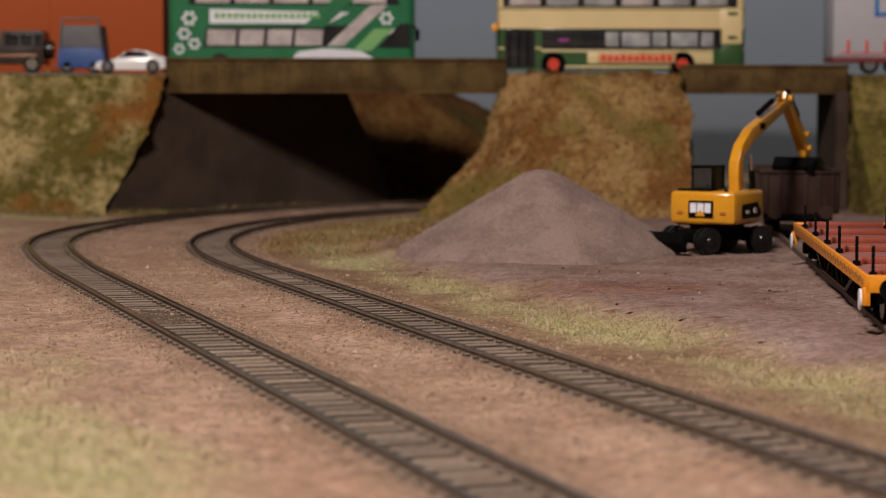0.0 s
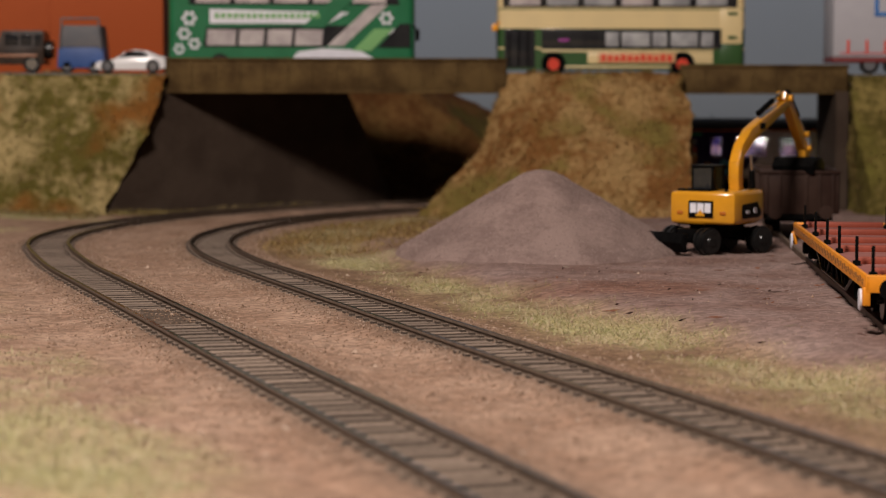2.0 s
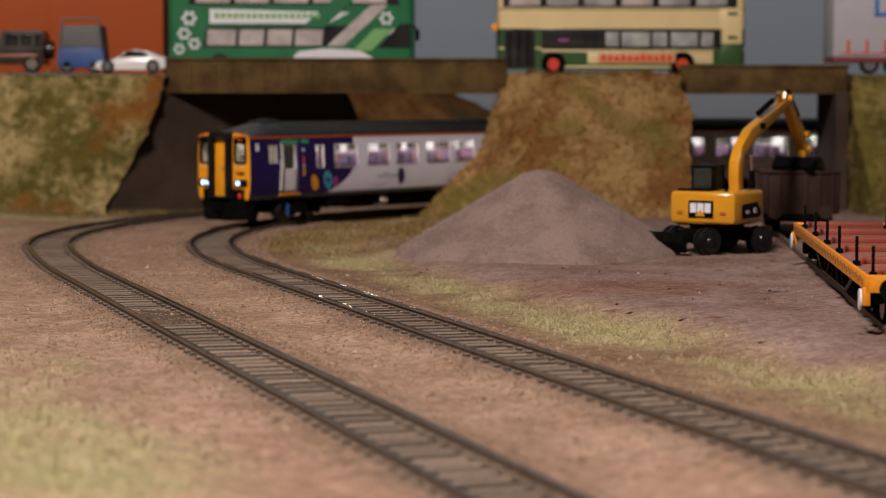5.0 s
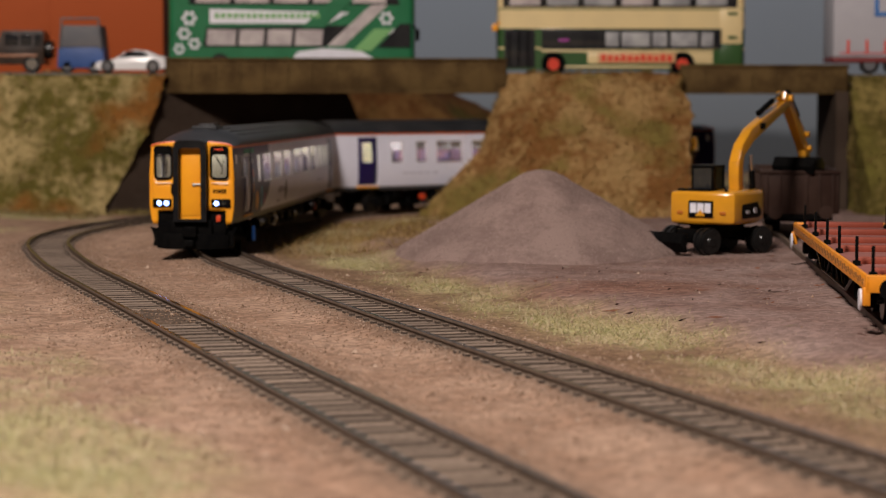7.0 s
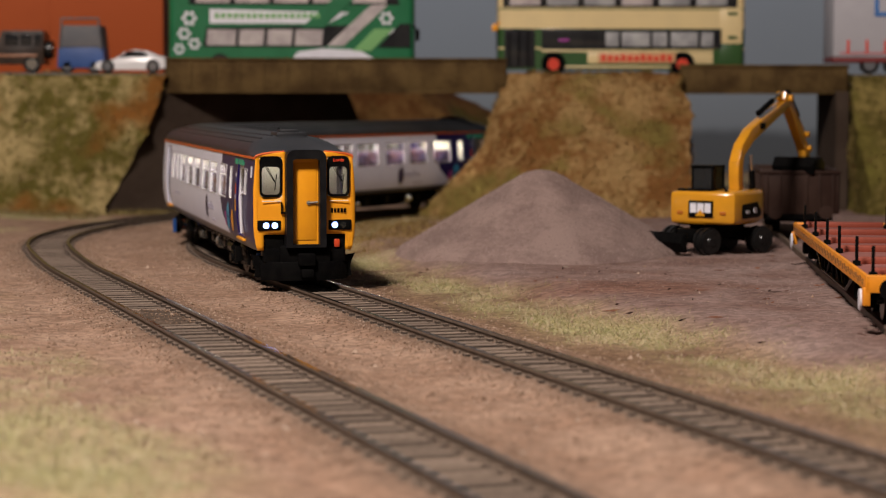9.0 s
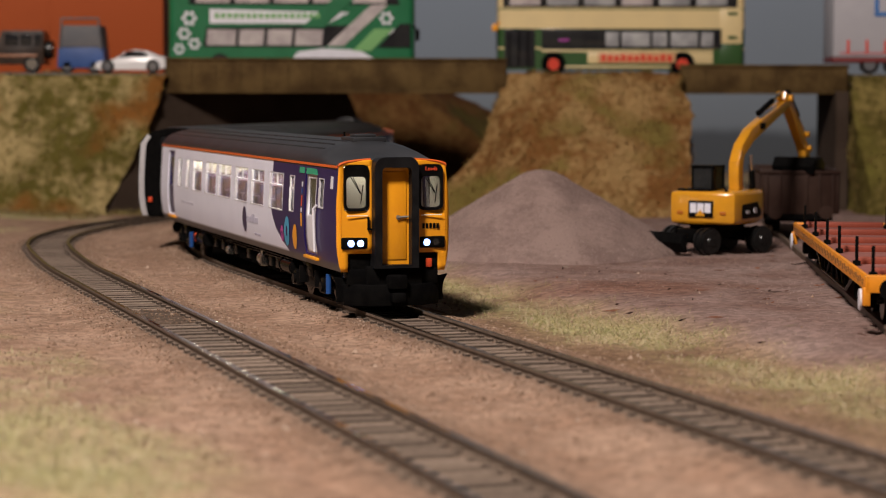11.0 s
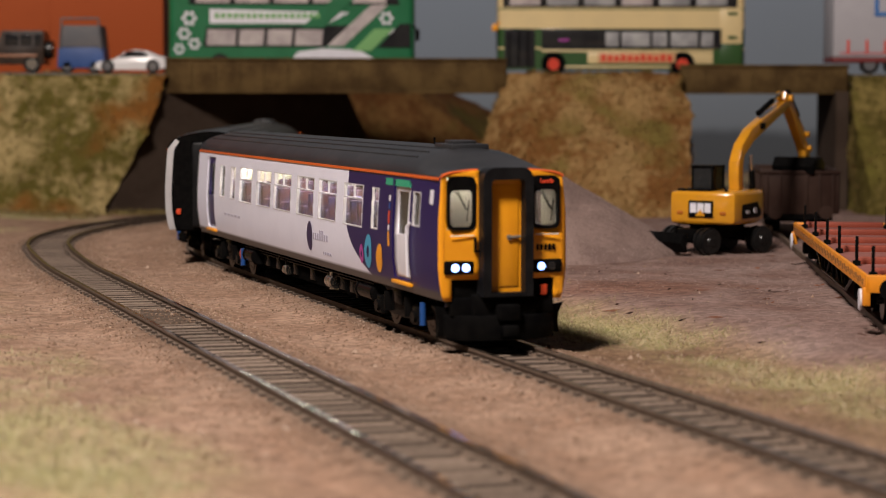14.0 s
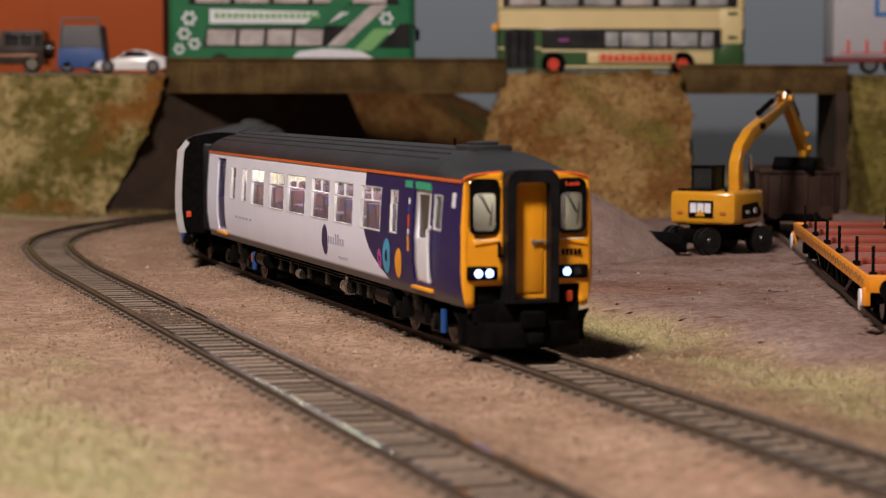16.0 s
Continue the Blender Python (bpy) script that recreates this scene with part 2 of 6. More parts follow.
def build_ground():
    xs = np.concatenate([np.arange(-1900, -440, 60.0), np.arange(-440, 440, 4.0), np.arange(440, 1901, 60.0)])
    ys = np.concatenate([np.arange(-1300, 240, 70.0), np.arange(240, 1240, 4.0), np.arange(1240, 1800, 20.0), [1860.0]])
    verts = [(x * MM, y * MM, ground_height(x, y) * MM) for y in ys for x in xs]
    nx = len(xs)
    faces = [(j * nx + i, j * nx + i + 1, (j + 1) * nx + i + 1, (j + 1) * nx + i) for j in range(len(ys) - 1) for i in range(nx - 1)]
    me = bpy.data.meshes.new("ground")
    me.from_pydata(verts, [], faces)
    me.materials.append(EARTH)
    grass, yard, bed, scrub, soil, verge = [], [], [], [], [], []
    for y in ys:
        for x in xs:
            d = off_line(x, y)
            grass.append(grass_amount(x, y))
            yard.append(max(0, min(1, (-60 - d + 8 * hash_noise(x, y, 0.03, 3)) / 16)))
            scrub.append(scrub_amount(x, y))
            verge.append(max(0.0, min(0.9, (-14 - d) / 12, (70 + d) / 10)) if d < -14 else 0.0)
            ring = ((x - 64) / 48) ** 2 + ((y - 722) / 46) ** 2
            soil.append(0.0 if d > -58 else max(0.0, min(0.85, (1.1 - ring + 1.2 * hash_noise(x, y, 0.03, 4)) * 0.8)))
            e = min(abs(d), abs(d - 68))
            bed.append(0.95 if e < 8 else max(0, min(1, (20 - e) / 5)) * 0.35)
    for n, vals in (("grass", grass), ("yard", yard), ("bed", bed), ("scrub", scrub), ("soil", soil), ("verge", verge)):
        me.attributes.new(n, "FLOAT", "POINT").data.foreach_set("value", vals)
    me.shade_smooth()
    return tagged(new("ground", me), "brown scatter ground with mauve yard and dry grass", "ground", kind="structure")


build_ground()

# ---- running lines ----


def sweep_rail(bm, off, s0, s1, step, z0=0.0):
    """One rail with head, web and foot."""
    prof = [(-0.65, 0), (0.65, 0), (0.65, -0.75), (0.25, -1.0), (0.25, -1.9), (1.05, -2.3), (1.05, -2.55), (-1.05, -2.55), (-1.05, -2.3), (-0.25, -1.9), (-0.25, -1.0), (-0.65, -0.75)]
    last = None
    s = s0
    while s <= s1 + 0.01:
        p, h = way(s, 0)
        n = Vector((-h.y, h.x, 0))            # to the inside of the curve
        p, h = way(s, off)
        ring = [bm.verts.new((p.x + n.x * a, p.y + n.y * a, z0 + b)) for a, b in prof]
        if last:
            for i in range(len(prof)):
                f = bm.faces.new((last[i], last[(i + 1) % 12], ring[(i + 1) % 12], ring[i]))
                f.material_index = 1 if i == 0 else 0
        last = ring
        s += step


def build_line(off, label):
    line = thing("railway_track", label, "railway track", "running lines")
    for d, nm in ((-8.9, "rail"), (8.9, "rail")):
        bm = bmesh.new()
        sweep_rail(bm, off + d, -1150, 640, 6.0)
        part(nm, bm, [RAIL_SIDE, RAIL_TOP], line)
    return line


LINES = [build_line(0, "weathered inner railway track with brown sleepers in ballast"),
         build_line(68, "weathered outer railway track with brown sleepers in ballast")]

# ---- embankments, bridge, backdrop ----


def vegetation(name, a, b, c, scale):
    """Clumped scatter in three colours."""
    m = mat(name, a, 0.95, second=b, scale=scale, bump=1.0, bump_scale=scale * 9, fine=0.6)
    t = m.node_tree
    bs = t.nodes["Principled BSDF"]
    bs.inputs["Specular IOR Level"].default_value = 0.1
    base = bs.inputs["Base Color"].links[0].from_socket
    co = t.nodes.new("ShaderNodeTexCoord")
    n = t.nodes.new("ShaderNodeTexNoise")
    n.inputs["Scale"].default_value, n.inputs["Detail"].default_value = scale * 0.8, 7
    mp = t.nodes.new("ShaderNodeMapping")
    mp.inputs["Location"].default_value = (3.1, 1.7, 0.4)
    t.links.new(co.outputs["Object"], mp.inputs[0])
    t.links.new(mp.outputs[0], n.inputs["Vector"])
    r = t.nodes.new("ShaderNodeMapRange")
    r.inputs["From Min"].default_value, r.inputs["From Max"].default_value = 0.50, 0.62
    t.links.new(n.outputs["Fac"], r.inputs["Value"])
    mx = t.nodes.new("ShaderNodeMix")
    mx.data_type = "RGBA"
    mx.inputs["B"].default_value = (*c, 1)
    t.links.new(r.outputs[0], mx.inputs["Factor"])
    t.links.new(base, mx.inputs["A"])
    t.links.new(mx.outputs["Result"], bs.inputs["Base Color"])
    return m


VEG = vegetation("bank_scatter", (0.15, 0.066, 0.020), (0.29, 0.182, 0.076), (0.155, 0.115, 0.032), 34)
VEG_GREEN = vegetation("green_bank_scatter", (0.095, 0.078, 0.018), (0.33, 0.25, 0.115), (0.18, 0.075, 0.018), 24)
VEG_EAST = vegetation("dark_green_bank_scatter", (0.075, 0.058, 0.015), (0.20, 0.15, 0.05), (0.125, 0.105, 0.024), 26)
# darkened bank scatter: the shade behind the bridge is put into its colours
VEG_SHADE = vegetation("bank_scatter_painted_shade", (0.085, 0.036, 0.012), (0.14, 0.075, 0.026), (0.075, 0.056, 0.015), 26)


def bank(name, label, rings, material, n=90, rough=4.6):
    """An embankment lofted through closed outlines of equal length (x, y) at rising heights, its faces broken by clumps."""
    bm = bmesh.new()
    levels = 34
    grid = []
    for k in range(levels + 1):
        u = k / levels * (len(rings) - 1)
        i = min(int(u), len(rings) - 2)
        w = u - i
        (za, pa), (zb, pb) = rings[i], rings[i + 1]
        pts = [(p[0] * (1 - w) + q[0] * w, p[1] * (1 - w) + q[1] * w) for p, q in zip(pa, pb)]
        z = za * (1 - w) + zb * w
        row = []
        for q in range(n):
            # fixed share of points per side keeps the rows aligned
            side = q * len(pts) / n
            j = int(side)
            f = side - j
            x = pts[j][0] * (1 - f) + pts[(j + 1) % len(pts)][0] * f
            y = pts[j][1] * (1 - f) + pts[(j + 1) % len(pts)][1] * f
            amp = rough * (0.35 if k == levels else 1)
            v = Vector((x * 0.035, y * 0.035, z * 0.035))
            dx, dy, dz = noise.noise_vector(v) * amp + noise.noise_vector(v * 4.3) * amp * 0.45
            row.append(bm.verts.new((x + dx, y + dy, z + dz * 0.6)))
        grid.append(row)
    for k in range(levels):
        for q in range(n):
            bm.faces.new((grid[k][q], grid[k][(q + 1) % n], grid[k + 1][(q + 1) % n], grid[k + 1][q]))
    c = bm.verts.new(sum((v.co for v in grid[-1]), Vector()) / n)
    for q in range(n):
        bm.faces.new((grid[-1][q], grid[-1][(q + 1) % n], c))
    ob = part(name, bm, material)
    return tagged(ob, label, "embankment", kind="structure")


bank("embankment_west", "grassy embankment in dry green and orange scatter", [
    (-6, [(-700, 1160), (-300, 1164), (-193, 1181), (-203, 1262), (-230, 1420), (-700, 1420)]),
    (30, [(-700, 1176), (-300, 1178), (-177.5, 1191), (-197, 1262), (-220, 1420), (-700, 1420)]),
    (60, [(-700, 1196), (-300, 1192), (-166, 1201), (-182, 1262), (-205, 1420), (-700, 1420)]),
    (78, [(-700, 1206), (-300, 1203), (-160.5, 1209), (-160, 1264), (-190, 1420), (-700, 1420)])], VEG_GREEN, 180, 5.0)
bank("embankment_middle", "steep embankment in brown and orange scatter between the bridges", [
    (-4, [(-14, 1186), (30, 1140), (90, 1120), (140, 1128), (142, 1258), (60, 1240), (20, 1212)]),
    (12, [(2, 1194), (36, 1154), (90, 1136), (139, 1142), (140, 1258), (66, 1244), (30, 1222)]),
    (40, [(24, 1204), (50, 1172), (94, 1160), (139, 1162), (140, 1258), (80, 1254), (42, 1240)]),
    (66, [(35, 1212), (52, 1196), (94, 1190), (139, 1192), (140, 1262), (80, 1262), (37, 1258)]),
    (79, [(37, 1216), (58, 1207), (94, 1205), (139, 1207), (140, 1264), (80, 1264), (37, 1264)])], VEG, 140)
bank("embankment_east", "green and brown embankment beside the small bridge", [
    (-2, [(236, 1150), (320, 1120), (700, 1120), (700, 1300), (236, 1300)]),
    (40, [(237, 1176), (320, 1160), (700, 1160), (700, 1300), (237, 1300)]),
    (78, [(238, 1204), (320, 1202), (700, 1200), (700, 1300), (238, 1300)])], VEG_EAST, 120)
bank("embankment_behind", "brown bank behind the bridge with shade put into its colours", [
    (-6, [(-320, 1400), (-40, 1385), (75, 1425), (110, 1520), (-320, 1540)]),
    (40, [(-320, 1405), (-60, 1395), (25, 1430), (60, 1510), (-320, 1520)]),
    (74, [(-320, 1410), (-75, 1402), (-25, 1430), (0, 1500), (-320, 1510)])], VEG_SHADE, 100)


def build_bridges():
    # sloping abutment of the wide span
    bm = bmesh.new()
    a, b = Vector((-192.2, 1186, 0)), Vector((-30, 1324, 0))
    u = (b - a).normalized()
    nrm = Vector((u.y, -u.x, 0))
    top = [a + u * 31, b - u * 40]
    quad = [a + Vector((0, 0, -5)), b + Vector((0, 0, -5)), top[1] + Vector((0, 0, 70)), top[0] + Vector((0, 0, 70))]
    fr = [bm.verts.new(v) for v in quad]
    bk = [bm.verts.new(v - nrm * 14) for v in quad]
    bm.faces.new(fr)
    bm.faces.new(bk[::-1])
    for i in range(4):
        bm.faces.new((fr[i], bk[i], bk[(i + 1) % 4], fr[(i + 1) % 4]))
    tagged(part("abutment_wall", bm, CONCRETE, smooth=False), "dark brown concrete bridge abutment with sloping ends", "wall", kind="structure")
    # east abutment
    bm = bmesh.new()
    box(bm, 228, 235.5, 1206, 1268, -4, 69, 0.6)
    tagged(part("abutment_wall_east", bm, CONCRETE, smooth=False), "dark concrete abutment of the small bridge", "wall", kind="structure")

    for nm, x0, x1, z1, lab in (("road_bridge", -162, 37, 88, "brown weathered girder road bridge over the railway"), ("road_bridge", 138, 236, 84.5, "short brown weathered girder bridge over the siding")):
        br = thing(nm, lab, "bridge", "road bridges")
        back = 1294 if x0 < 0 else 1272
        boxpart("deck", (x0, x1, 1218, back, 70.5, 78.4), ROAD, br)
        for y in (1213, back):
            bm = bmesh.new()
            box(bm, x0, x1, y, y + 4, 69.5, z1 - 1.5, 0.3)
            g = part("girder", bm, GIRDER, br)
            boxpart("coping", (x0 - 0.5, x1 + 0.5, y - 1.2, y + 5.2, z1 - 1.6, z1), GIRDER, g, bevel=0.4)
            boxpart("bottom_flange", (x0, x1, y - 0.9, y + 4.9, 67.5, 69.4), GIRDER, g)
            k = int((x1 - x0) / 14)
            for i in range(k + 1):
                xx = x0 + 1 + i * (x1 - x0 - 2) / k
                boxpart("stiffener", (xx - 0.5, xx + 0.5, y - 0.8, y - 0.02, 69.8, z1 - 1.7), GIRDER, g, bevel=0.1)
    # road on top of the banks
    for x0, x1 in ((-900, -162.5), (37.5, 137.5), (236.5, 900)):
        bm = bmesh.new()
        box(bm, x0, x1, 1219, 1271, 72, 79.2, 0.4)
        tagged(part("road", bm, ROAD), "grey model road along the bank top", "road", kind="structure")


build_bridges()


def build_backdrop():
    m = bpy.data.materials.new("painted_sky")
    m.use_nodes = True
    t = m.node_tree
    b = t.nodes["Principled BSDF"]
    b.inputs["Roughness"].default_value = 0.9
    co = t.nodes.new("ShaderNodeTexCoord")
    sp = t.nodes.new("ShaderNodeSeparateXYZ")
    t.links.new(co.outputs["Object"], sp.inputs[0])
    n = t.nodes.new("ShaderNodeTexNoise")
    n.inputs["Scale"].default_value, n.inputs["Detail"].default_value = 9, 5
    t.links.new(co.outputs["Object"], n.inputs["Vector"])
    ma = t.nodes.new("ShaderNodeMath")
    ma.operation = "MULTIPLY_ADD"
    ma.inputs[1].default_value = -0.035
    t.links.new(n.outputs["Fac"], ma.inputs[0])
    t.links.new(sp.outputs["Z"], ma.inputs[2])
    r = t.nodes.new("ShaderNodeValToRGB")
    r.color_ramp.elements[0].position, r.color_ramp.elements[0].color = 0.0, (0.075, 0.085, 0.095, 1)
    r.color_ramp.elements[1].position, r.color_ramp.elements[1].color = 1.0, (0.30, 0.36, 0.45, 1)
    for p, c in ((0.30, (0.085, 0.098, 0.118)), (0.345, (0.20, 0.235, 0.28)), (0.5, (0.235, 0.28, 0.34))):
        e = r.color_ramp.elements.new(p)
        e.color = (*c, 1)
    mr = t.nodes.new("ShaderNodeMapRange")
    mr.inputs["From Min"].default_value, mr.inputs["From Max"].default_value = -0.05, 0.17
    t.links.new(ma.outputs[0], mr.inputs["Value"])
    t.links.new(mr.outputs[0], r.inputs["Fac"])
    t.links.new(r.outputs["Color"], b.inputs["Base Color"])
    bm = bmesh.new()
    box(bm, -1900, 1900, 1760, 1772, -8, 900)
    tagged(part("backdrop", bm, m, smooth=False), "painted blue-grey sky with distant hills", "backdrop", kind="structure")
    plaster = mat("room_plaster", (0.15, 0.135, 0.12), 0.9, second=(0.13, 0.12, 0.11), scale=3, bump=0.1)
    for nm, d in (("wall_west", (-1960, -1900, -1300, 1860, -900, 2000)), ("wall_east", (1900, 1960, -1300, 1860, -900, 2000)), ("wall_south", (-1960, 1960, -1360, -1300, -900, 2000)), ("wall_north", (-1960, 1960, 1860, 1920, -900, 2000)), ("ceiling", (-1960, 1960, -1360, 1920, 2000, 2060))):
        bm = bmesh.new()
        box(bm, *d)
        tagged(part(nm, bm, plaster, smooth=False), "plain dim room " + ("ceiling" if nm == "ceiling" else "wall"), nm.split("_")[0], kind="structure")


build_backdrop()

# ---- the two-car train ----
PROFILE = [(12.4, 16.7), (14.2, 17.3), (17, 17.8), (21, 18.3), (27.5, 18.4), (34, 18.1), (40.3, 17.65), (43.2, 17.4), (44.7, 17.25)]
FACE_Y, TAIL_Y = 148.0, -147.0


def half_width(z):
    for (za, wa), (zb, wb) in zip(PROFILE, PROFILE[1:]):
        if z <= zb:
            return wa + (wb - wa) * (z - za) / (zb - za)
    return PROFILE[-1][1]


def livery():
    """White side with a purple front part behind a curved edge, grey skirt."""
    m = mat("car_side_paint", (0.72, 0.715, 0.83), 0.3, second=(0.685, 0.68, 0.795), scale=60)
    t = m.node_tree
    b = t.nodes["Principled BSDF"]
    b.inputs["Specular IOR Level"].default_value = 0.2
    base = b.inputs["Base Color"].links[0].from_socket
    co = t.nodes.new("ShaderNodeTexCoord")
    sp = t.nodes.new("ShaderNodeSeparateXYZ")
    t.links.new(co.outputs["Object"], sp.inputs[0])

    def mth(op, a, v):
        n = t.nodes.new("ShaderNodeMath")
        n.operation = op
        for i, q in enumerate((a, v)):
            if isinstance(q, (int, float)):
                n.inputs[i].default_value = q
            else:
                t.links.new(q, n.inputs[i])
        return n.outputs[0]
    # the edge bends forward towards the skirt
    dz = mth("MAXIMUM", mth("SUBTRACT", 0.030, sp.outputs["Z"]), 0.0)
    bend = mth("MULTIPLY", mth("MULTIPLY", dz, dz), 95.0)
    edge = mth("SUBTRACT", sp.outputs["Y"], mth("ADD", bend, 0.0635))
    fac = mth("GREATER_THAN", edge, 0.0)
    mx = t.nodes.new("ShaderNodeMix")
    mx.data_type = "RGBA"
    mx.inputs["B"].default_value = (0.017, 0.010, 0.075, 1)
    t.links.new(fac, mx.inputs["Factor"])
    t.links.new(base, mx.inputs["A"])
    mr = t.nodes.new("ShaderNodeMapRange")
    mr.inputs["From Min"].default_value, mr.inputs["From Max"].default_value = 0.0152, 0.0142
    t.links.new(sp.outputs["Z"], mr.inputs["Value"])
    m2 = t.nodes.new("ShaderNodeMix")
    m2.data_type = "RGBA"
    m2.inputs["B"].default_value = (0.05, 0.047, 0.05, 1)
    t.links.new(mr.outputs[0], m2.inputs["Factor"])
    t.links.new(mx.outputs["Result"], m2.inputs["A"])
    t.links.new(m2.outputs["Result"], b.inputs["Base Color"])
    return m


LIVERY = livery()
SEAT = mat("seat_cloth", (0.14, 0.055, 0.075), 0.85, second=(0.075, 0.06, 0.17), scale=200)
HEADLIGHT = mat("headlight_glow", (0.8, 0.9, 1.0), 0.2, emit=(0.20, 0.36, 1.0), power=5.5)
CABIN_LIGHT = mat("saloon_light", (1, 0.95, 0.85), 0.4, emit=(1.0, 0.92, 0.76), power=52.0)
CAB_LIGHT = mat("cab_lamp", (1, 0.95, 0.85), 0.4, emit=(1.0, 0.93, 0.80), power=4.5)
DISPLAY = mat("destination_dots", (0.3, 0.02, 0.01), 0.5, emit=(1.0, 0.10, 0.03), power=0.55)
RED_LAMP = mat("red_lamp", (0.55, 0.06, 0.02), 0.3)
GREEN_SIGN = mat("green_sign", (0.03, 0.28, 0.16), 0.5)
BLUE_PART = mat("blue_damper", (0.012, 0.06, 0.22), 0.35)
RUBBER = mat("gangway_rubber", (0.006, 0.006, 0.007), 0.4, second=(0.011, 0.011, 0.012), scale=200, bump=0.1)
# y from the car's middle: windows (y0, y1, z0, z1)
WIN = [(60, 80, 27.6, 40.2), (31.5, 52, 27.6, 40.2), (5, 26, 27.6, 40.2), (-25.5, -2.5, 27.6, 40.2), (-50, -29.5, 27.6, 40.2), (-76, -57, 27.6, 40.2)]
SLIT = [(89, 95.5, 28.0, 40), (-90.5, -83, 28.0, 40), (-108, -100, 28.0, 40), (127, 133.5, 31, 40.4)]
DOORS = [(109.3, 124.3, 15.6, 42.6), (-131, -117.5, 15.6, 42.6)]


def wall_with_holes(bm, side, holes, ycuts, inset=0.0):
    ys = sorted(set(ycuts) | {h for w in holes for h in w[:2]})
    zs = sorted({z for z, w in PROFILE} | {h for w in holes for h in w[2:]})
    vs = {}

    def at(y, z):
        k = (round(y, 3), round(z, 3))
        if k not in vs:
            tap = max(0.0, (y - 134) / 14) ** 2 * 0.25
            vs[k] = bm.verts.new((side * (half_width(z) - inset - tap), y, z))
        return vs[k]
    for ya, yb in zip(ys, ys[1:]):
        for za, zb in zip(zs, zs[1:]):
            ym, zm = (ya + yb) / 2, (za + zb) / 2
            if any(h[0] < ym < h[1] and h[2] < zm < h[3] for h in holes):
                continue
            bm.faces.new((at(ya, za), at(yb, za), at(yb, zb), at(ya, zb)))


def panel(bm, side, y0, y1, z0, z1, lift, mi=0):
    """A thin patch that follows the side."""
    zs = [z0 + (z1 - z0) * i / 5 for i in range(6)]
    for za, zb in zip(zs, zs[1:]):
        q = [bm.verts.new((side * (half_width(z) + lift), y, z)) for y, z in ((y0, za), (y1, za), (y1, zb), (y0, zb))]
        q2 = [bm.verts.new((v.co.x - side * 0.5, v.co.y, v.co.z)) for v in q]
        for f in (q, q2[::-1], (q[0], q2[0], q2[1], q[1]), (q[2], q2[2], q2[3], q[3]), (q[1], q2[1], q2[2], q[2]), (q[3], q2[3], q2[0], q[0])):
            bm.faces.new(f).material_index = mi


def oval(bm, side, y, z, ry, rz, lift, inner=0.0, n=24, lean=0.0):
    """A raised disc or ring on the side."""
    rim = []
    for k in range(n):
        a = 2 * math.pi * k / n
        yy, zz = y + ry * math.cos(a) + lean * math.sin(a), z + rz * math.sin(a)
        rim.append(bm.verts.new((side * (half_width(zz) + lift), yy, zz)))
    if inner:
        ring = []
        for k in range(n):
            a = 2 * math.pi * k / n
            yy, zz = y + inner * (ry * math.cos(a) + lean * math.sin(a)), z + inner * rz * math.sin(a)
            ring.append(bm.verts.new((side * (half_width(zz) + lift), yy, zz)))
        for k in range(n):
            bm.faces.new((rim[k], rim[(k + 1) % n], ring[(k + 1) % n], ring[k]))
    else:
        for share in (0.7, 0.4, 0.1):
            ring = []
            for k in range(n):
                a = 2 * math.pi * k / n
                yy, zz = y + share * (ry * math.cos(a) + lean * math.sin(a)), z + share * rz * math.sin(a)
                ring.append(bm.verts.new((side * (half_width(zz) + lift), yy, zz)))
            for k in range(n):
                bm.faces.new((rim[k], rim[(k + 1) % n], ring[(k + 1) % n], ring[k]))
            rim = ring
        bm.faces.new(rim)


def roof_ring(y):
    k = max(0.0, (y - 119) / 29.0)
    k = k * k * (3 - 2 * k)
    k2 = max(0.0, (-140 - y) / 7.0) * 0.15
    top, cant = 52.2 - 5.4 * k - 3 * k2, 44.7
    tap = max(0.0, (y - 134) / 14) ** 2 * 0.25
    base = [(17.25 - tap, cant), (17.2 - tap, 45.6), (16.3 - tap, 46.9), (14.4, 48.3), (11.2, 49.5), (7.0, 50.4), (3.0, 50.9), (0, 51.0)]
    pts = [(w, cant + (z - cant) * (top - cant) / (51.0 - cant)) for w, z in base]
    return pts + [(-w, z) for w, z in pts[-2::-1]]


